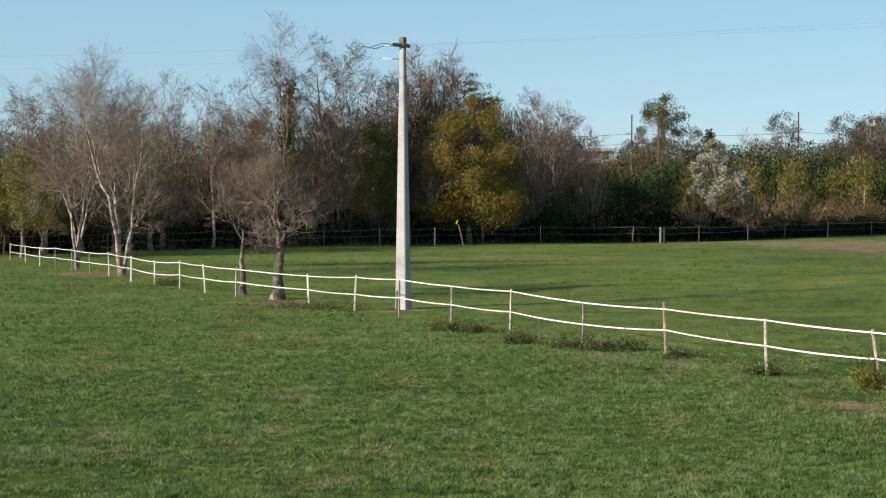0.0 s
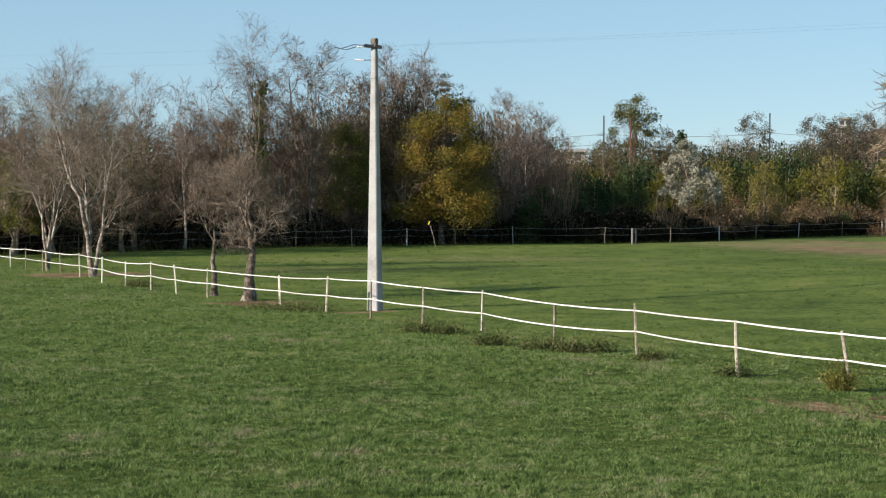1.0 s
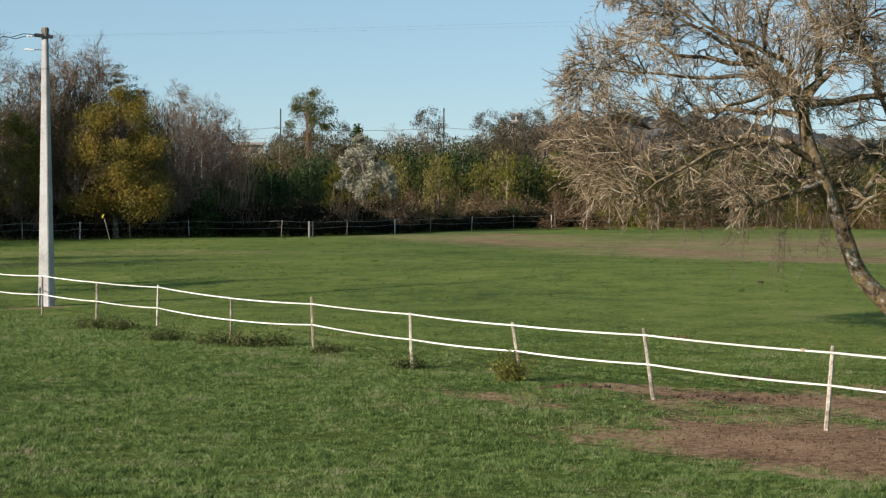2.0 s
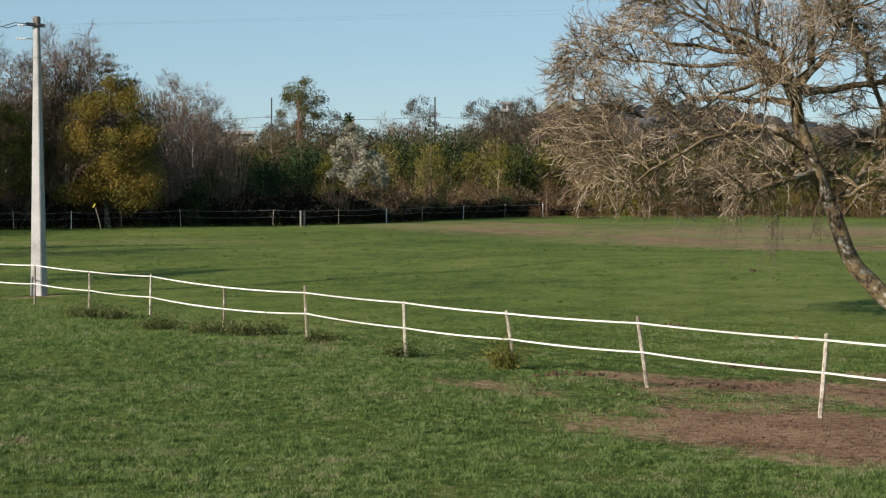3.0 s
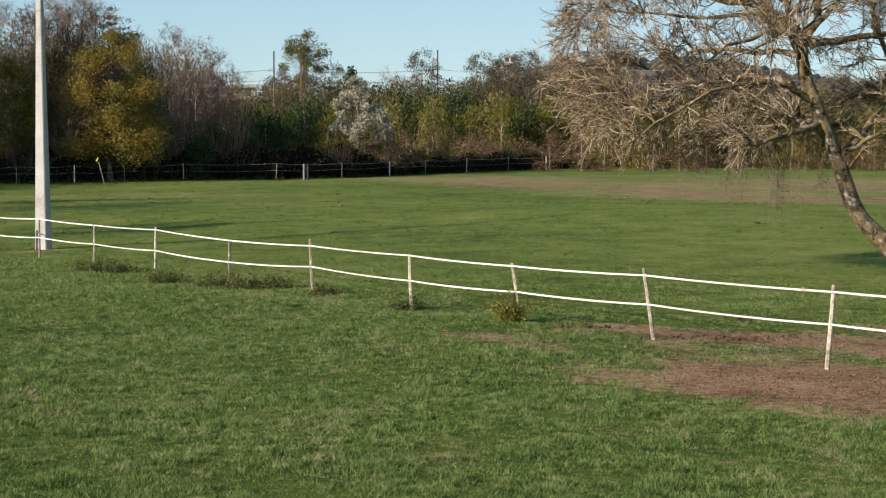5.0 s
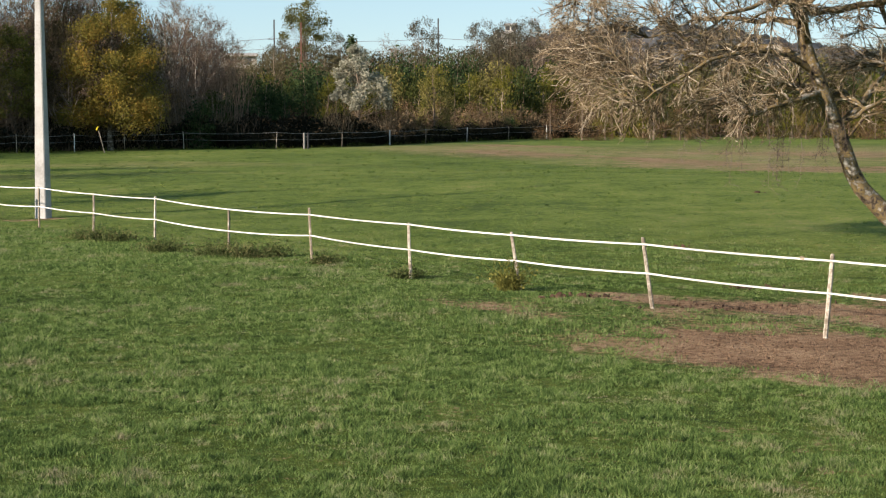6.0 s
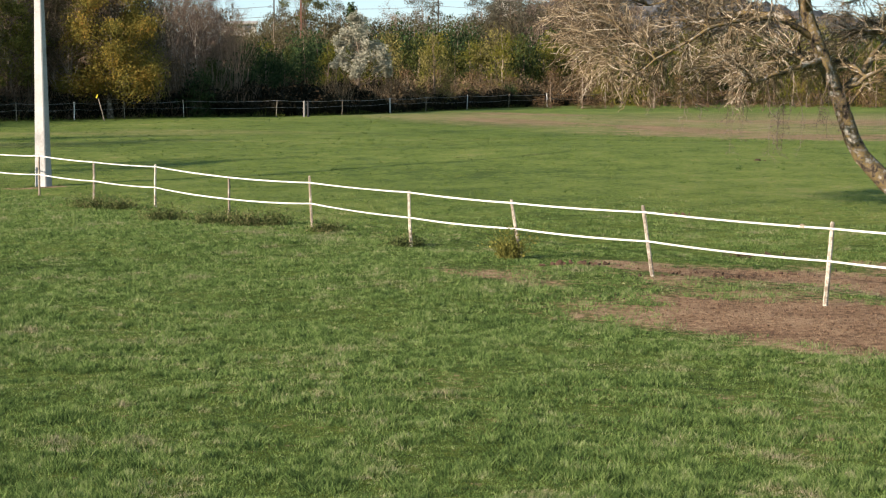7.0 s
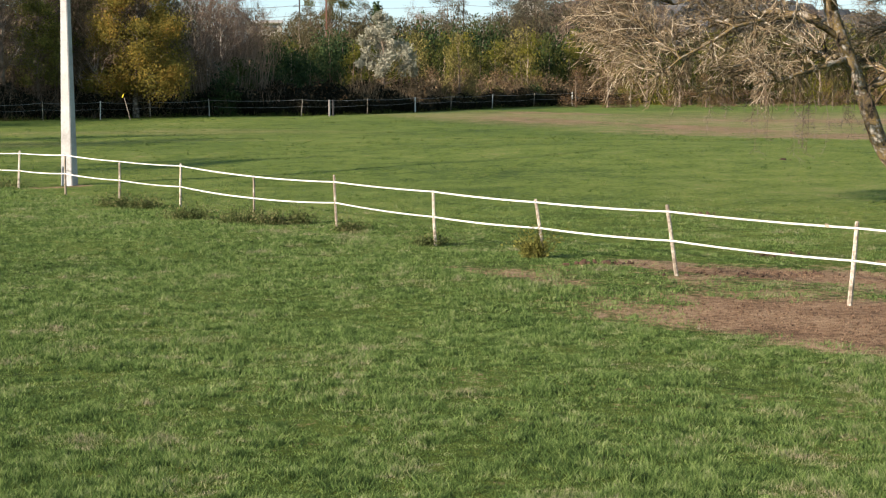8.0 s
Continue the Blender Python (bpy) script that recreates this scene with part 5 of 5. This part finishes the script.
    for bearing, distance, height, squash in ((-10.5, 122, 10.6, 0.95), (-9.35, 127, 9.4, 1.0), (-1.9, 160, 15.6, 0.7), (-0.95, 153, 14.8, 0.65), (0.05, 153, 15.8, 0.6), (-2.7, 157, 13.4, 0.75), (2.2, 186, 14.6, 0.7), (2.9, 188, 14.2, 0.7), (3.5, 190, 13.4, 0.75), (4.15, 188, 11.6, 0.8), (4.75, 200, 10.6, 0.8)):
        shrubs.plant(4, bearing, distance, height, rng.uniform(0, 360), squash)
    for k in range(26):
        bearing = 4.6 + 22.5 * (k + rng.uniform(0.1, 0.9)) / 26
        shrubs.plant((1, 0, 2)[k % 3], bearing, rng.uniform(208, 216), rng.uniform(7.6, 9.4), rng.uniform(0, 360), 1.25)
    return shrubs


SHRUBS = build_shrubs()

# Trees beyond the brush: bearing, distance, height.
BEYOND = [
    (5.29, 262, 11.0), (5.92, 250, 13.4), (6.64, 245, 14.1), (7.81, 242, 12.6), (8.64, 222, 12.0), (9.85, 260, 17.1), (9.32, 250, 12.6), (11.79, 250, 12.4), (12.48, 265, 14.5), (13.18, 260, 13.8),
    (14.3, 255, 17.6), (14.92, 258, 21.0), (13.86, 270, 15.0), (14.55, 240, 16.6), (15.23, 250, 16.0), (16.08, 240, 16.0), (17.08, 245, 16.5), (18.24, 240, 16.0), (19.54, 250, 17.0), (20.99, 240, 16.8), (22.4, 250, 16.7), (23.94, 240, 16.8), (25.4, 245, 16.0),
]


def build_beyond():
    rng = np.random.default_rng(91)
    for n, (bearing, distance, height) in enumerate(BEYOND):
        GROVE.plant((1, 3, 4, 0, 3)[n % 5], bearing, distance, height * 0.84, rng.uniform(0, 360), 1.15)
        if n % 3 != 2:
            SHRUBS.plant(4, bearing + rng.uniform(-0.1, 0.1), distance + 4, height * rng.uniform(0.78, 0.9), rng.uniform(0, 360), rng.uniform(0.75, 1.0))


build_beyond()


def edge_distance(bearing):
    """How far off the far fence stands at a bearing."""
    return np.interp(bearing, [p[0] for p in FAR_POSTS], [p[1] for p in FAR_POSTS])


def thicket(name, material, count, low, high, depth, height, width, seed, label, category, bent=0.25, sides=3):
    """Thin upright stems behind the far fence, between two bearings."""
    rng = np.random.default_rng(seed)
    bearing = rng.uniform(low, high, count)
    d = edge_distance(bearing) + rng.uniform(*depth, count)
    x, y = d * np.sin(np.radians(bearing)), d * np.cos(np.radians(bearing))
    patch = 0.75 + 0.35 * np.sin(x * 0.9 + y * 0.3) * np.sin(x * 0.37 + 2)
    tall = height * patch * rng.uniform(0.5, 1.3, count)
    way = rng.normal(size=(count, 3)) * bent
    way[:, 2] = 1
    foot = np.stack([x, y, 0 * x - 0.05], 1)
    middle = foot + way * (tall * 0.55)[:, None]
    tip = middle + (way + rng.normal(size=(count, 3)) * bent) * (tall * 0.45)[:, None]
    path = np.stack([foot, middle, tip], 1)
    radius = width * np.array([1.0, 0.8, 0.25])[None] * rng.uniform(0.6, 1.4, (count, 1))
    tagged(part(name, sheet(name, *tubes(path, radius, sides)), material), label, category, kind="stuff")


thicket("saplings", TWIG, 7000, -15.6, 5.2, (4, 40), 7.5, 0.024, 120, "close-grown bare brown saplings in the wood", "saplings", 0.12)
thicket("brush", TWIG, 7000, -15.6, 5.5, (1.5, 12), 3.0, 0.016, 121, "dark tangled bare brush under the wood", "brush", 0.4)
thicket("dry_reeds", REED, 4600, 7.2, 27, (3.5, 15), 3.3, 0.022, 122, "dry brown reeds and brush behind the fence", "brush", 0.22)
thicket("dry_reeds", PALE_REED, 3600, 7.6, 27, (3.5, 18), 2.9, 0.024, 123, "tall dry brown reeds before the shrubs", "brush", 0.2)


def undergrowth(name, material, count, low, high, depth, height, size, seed, label):
    rng = np.random.default_rng(seed)
    bearing = rng.uniform(low, high, count)
    d = edge_distance(bearing) + rng.uniform(*depth, count)
    x, y = d * np.sin(np.radians(bearing)), d * np.cos(np.radians(bearing))
    top = height * (0.7 + 0.4 * np.sin(x * 0.7 + 1) * np.sin(y * 0.5 + x * 0.23))
    z = top * rng.uniform(0, 1, count) ** 0.7
    verts, faces = leaves_at(rng, np.stack([x, y, z], 1), size, 0.12, 2)
    verts[:, 2] = np.maximum(verts[:, 2], 0.01)
    tagged(part(name, sheet(name, verts, faces), material), label, "undergrowth", kind="stuff")


undergrowth("undergrowth", SHADED_BRAMBLE, 30000, -15.6, 9.0, (1.0, 12), 2.6, 0.15, 131, "bramble undergrowth at the wood's edge, darkened to stand for shade")
undergrowth("undergrowth", BROWN_LEAF, 9000, -15.6, 27, (2.0, 16), 2.8, 0.14, 132, "withered brown undergrowth behind the fence")
undergrowth("undergrowth", SHADED_BRAMBLE, 12000, 2.0, 9.4, (3.0, 16), 2.6, 0.14, 136, "tall brambles at the wood's edge, darkened to stand for shade")
undergrowth("undergrowth", REED, 15000, 8.4, 27, (3.0, 18), 3.1, 0.12, 135, "withered tan brush and brambles before the shrubs")
# A dark strip of leaves in place of the shade behind the fence.
undergrowth("undergrowth", SHADED_BRAMBLE, 17000, 4.0, 17.5, (0.6, 3.6), 1.75, 0.12, 133, "low bramble along the fence, darkened to stand for shade")

thicket("rough_grass", GRASS_FAR, 3000, -15.6, 27, (-0.5, 0.7), 0.42, 0.012, 134, "rough green grass tufts under the far fence", "grass", 0.35)


# ---- weeds along the paddock fence ----
def weed_clump(seed, x, y, half_x, half_y, height, count, material, label, name="weed_clump"):
    rng = np.random.default_rng(seed)
    px, py = rng.normal(size=count) * half_x * 0.5, rng.normal(size=count) * half_y * 0.5
    fall = np.exp(-((px / half_x) ** 2 + (py / half_y) ** 2))
    tall = height * (0.35 + 0.65 * fall) * rng.uniform(0.4, 1.25, count)
    way = rng.normal(size=(count, 3)) * 0.5
    way[:, 2] = 1
    foot = np.stack([px, py, ground_height(px + x, py + y) - 0.02], 1)
    middle = foot + way * (tall * 0.6)[:, None]
    tip = middle + (way + rng.normal(size=(count, 3)) * 0.5) * (tall * 0.5)[:, None]
    path = np.stack([foot, middle, tip], 1)
    radius = np.array([0.006, 0.005, 0.002])[None] * rng.uniform(0.7, 1.5, (count, 1))
    weed = thing(name, pose(x, y, 0), label, "weeds", "weeds along the fence")
    tagged(part("stalk_mass", sheet("stalk_mass", *tubes(path, radius, 3)), material, weed), kind="stuff")
    tagged(part("foliage", sheet("foliage", *leaves_at(rng, np.concatenate([middle, tip]), 0.03, 0.05, 2)), material, weed), kind="stuff")
    return weed


WEED_SPOTS = [
    (-4.9, 61.6, 1.4, 0.7, 0.45), (-3.7, 60.4, 1.2, 0.6, 0.40), (0.2, 50.9, 0.7, 0.45, 0.45), (0.9, 50.2, 0.5, 0.4, 0.36), (2.0, 46.7, 0.62, 0.42, 0.46), (3.3, 44.9, 0.62, 0.45, 0.50),
    (3.9, 44.2, 0.45, 0.4, 0.44), (4.6, 44.3, 0.4, 0.4, 0.44), (5.6, 42.0, 0.34, 0.3, 0.32), (6.9, 38.4, 0.4, 0.35, 0.3), (-12.0, 77.5, 0.8, 0.6, 0.5),
]
for n, (x, y, half_x, half_y, height) in enumerate(WEED_SPOTS):
    weed_clump(140 + n, x, y, half_x, half_y * 0.8, height * 0.70, 170, WEEDS, "low dark scrubby weeds beneath the tape fence")
weed_clump(160, 8.42, 34.9, 0.20, 0.2, 0.48, 200, BUSH_LEAF, "small yellow-green bush at a fence stake", "small_bush")


# ---- clods of turned earth ----
def clod_heap(seed, x, y, half_x, half_y, height, count):
    rng = np.random.default_rng(seed)
    bm = bmesh.new()
    for _ in range(count):
        px, py, r = rng.normal() * half_x * 0.5, rng.normal() * half_y * 0.5, rng.uniform(0.3, 1.0) * height
        made = bmesh.ops.create_icosphere(bm, subdivisions=1, radius=r, matrix=pose(px, py, float(ground_height(x + px, y + py)) + r * 0.15, *rng.uniform(0, 180, 3)) @ Matrix.Diagonal((1.4, 1.0, 0.42, 1)))
        for v in made["verts"]:
            v.co += Vector(rng.normal(size=3)) * r * 0.18
    ob = part("earth_clods", bm, EARTH_CLOD)
    ob.matrix_basis = pose(x, y, 0)
    tagged(ob, "heap of dark turned earth clods on the grass", "earth", kind="stuff")


for n, (x, y, half_x, half_y, height, count) in enumerate(((9.75, 33.4, 0.9, 0.3, 0.08, 26), (12.2, 31.6, 1.8, 0.5, 0.05, 60), (9.6, 21.6, 0.5, 0.2, 0.032, 16), (13.4, 34.6, 0.7, 0.3, 0.06, 20), (15.2, 44.6, 0.5, 0.4, 0.07, 8), (10.4, 25.0, 2.4, 4.0, 0.022, 160), (26.0, 66.0, 0.3, 0.3, 0.10, 5))):
    clod_heap(170 + n, x, y, half_x, half_y, height, count)


# ---- the railway masts and the far hill ----
def build_masts():
    for bearing, distance, height, material, label in ((6.06, 290, 17.2, MAST, "thin dark railway mast beyond the trees"), (6.91, 228, 14.0, RUST, "rust-brown railway mast beyond the trees"), (11.3, 290, 17.4, MAST, "thin dark railway mast beyond the trees"), (16.1, 285, 17.6, RUST, "rust-brown railway mast beyond the trees")):
        x, y = polar(bearing, distance)
        mast = thing("railway_mast", pose(x, y, 0, 0, 0, -bearing), label, "mast", "railway masts")
        part("shaft", box_mesh(0.22, 0.22, height, 0.03, 0), material, mast)
        part("arm", box_mesh(1.1, 0.08, 0.08, 0.02), material, mast).matrix_basis = pose(-0.5, 0, height - 3.2)
        part("strut", box_mesh(1.0, 0.05, 0.05, 0.02), material, mast).matrix_basis = pose(-0.45, 0, height - 2.85, 0, -24, 0)
    for z in (14.2, 12.6, 11.2):
        a, b = polar(2.0, 291), polar(27.0, 291)
        wire = part("railway_wire", rope_mesh("railway_wire", [(*a, z), (*polar(6.06, 290), z), (*polar(11.3, 290), z), (*polar(16.1, 290), z), (*b, z)], 0.035, 0.5, 8, 4), CABLE)
        tagged(wire, "thin grey railway wire above the trees", "cable", "railway wires")


build_masts()


def build_hills():
    """Low wooded hills on the skyline, lumpy with distant crowns."""
    bearings = np.linspace(-30, 45, 1100)
    distances = np.linspace(620, 900, 22)
    d, a = np.meshgrid(distances, np.radians(bearings), indexing="ij")
    x, y = d * np.sin(a), d * np.cos(a)
    rise = np.clip((d - 620) / 180, 0, 1) ** 0.8
    step_up = np.clip((np.degrees(a) - 11.0) / 4.6, 0, 1)
    fall = np.clip((np.degrees(a) - 18.0) / 9.0, 0, 1)
    shape = 4 + 26 * step_up ** 2 * (3 - 2 * step_up) * (1 - 0.7 * fall ** 2 * (3 - 2 * fall)) + 8 * np.exp(-((np.degrees(a) - 30) / 6) ** 2) + 5 * np.exp(-((np.degrees(a) + 9) / 8) ** 2)
    crowns = 8.0 * lumps(x, y, 9.0, 8) + 6.0 * lumps(x, y, 4.0, 9)
    verts = np.stack([x, y, shape * rise + crowns * np.minimum(1, rise * 6) - 0.3], -1).reshape(-1, 3)
    i, j = np.meshgrid(np.arange(21), np.arange(1099), indexing="ij")
    k = i * 1100 + j
    faces = np.stack([k, k + 1, k + 1101, k + 1100], -1).reshape(-1, 4)
    tagged(part("backdrop", sheet("backdrop", verts, faces), HILL), "distant hazy wooded hills", "hills", kind="structure")


build_hills()


def build_house(bearing, distance, base, width, depth, storeys, label, turn=0):
    x, y = polar(bearing, distance)
    house = thing("apartment_building", pose(x, y, base, 0, 0, turn - bearing), label, "building", "far buildings")
    height = 3.0 * storeys
    part("wall", box_mesh(width, depth, height + 12, 0, -12), PLASTER, house)
    part("roof", box_mesh(width + 0.8, depth + 0.8, 0.5, 0.1, height), SLATE, house)
    for s in range(storeys):
        count = max(2, int(width / 3.4))
        for k in range(count):
            window = part("window", box_mesh(1.5, 0.12, 1.5, 0.03), DARK_PANE, house)
            window.matrix_basis = pose((k + 0.5) * width / count - width / 2, -depth / 2 - 0.03, 3.0 * s + 1.6)
        ledge = part("balcony", box_mesh(width + 0.4, 1.0, 0.28, 0.04), PLASTER, house)
        ledge.matrix_basis = pose(0, -depth / 2 - 0.5, 3.0 * s + 2.9)


build_house(13.62, 690, 27.5, 4.2, 7, 2, "white apartment building on the wooded hill")
build_house(13.42, 680, 27.0, 8, 7, 1, "white terraced building on the wooded hill")
build_house(4.95, 420, 8.8, 8, 8, 2, "low white building beyond the trees")
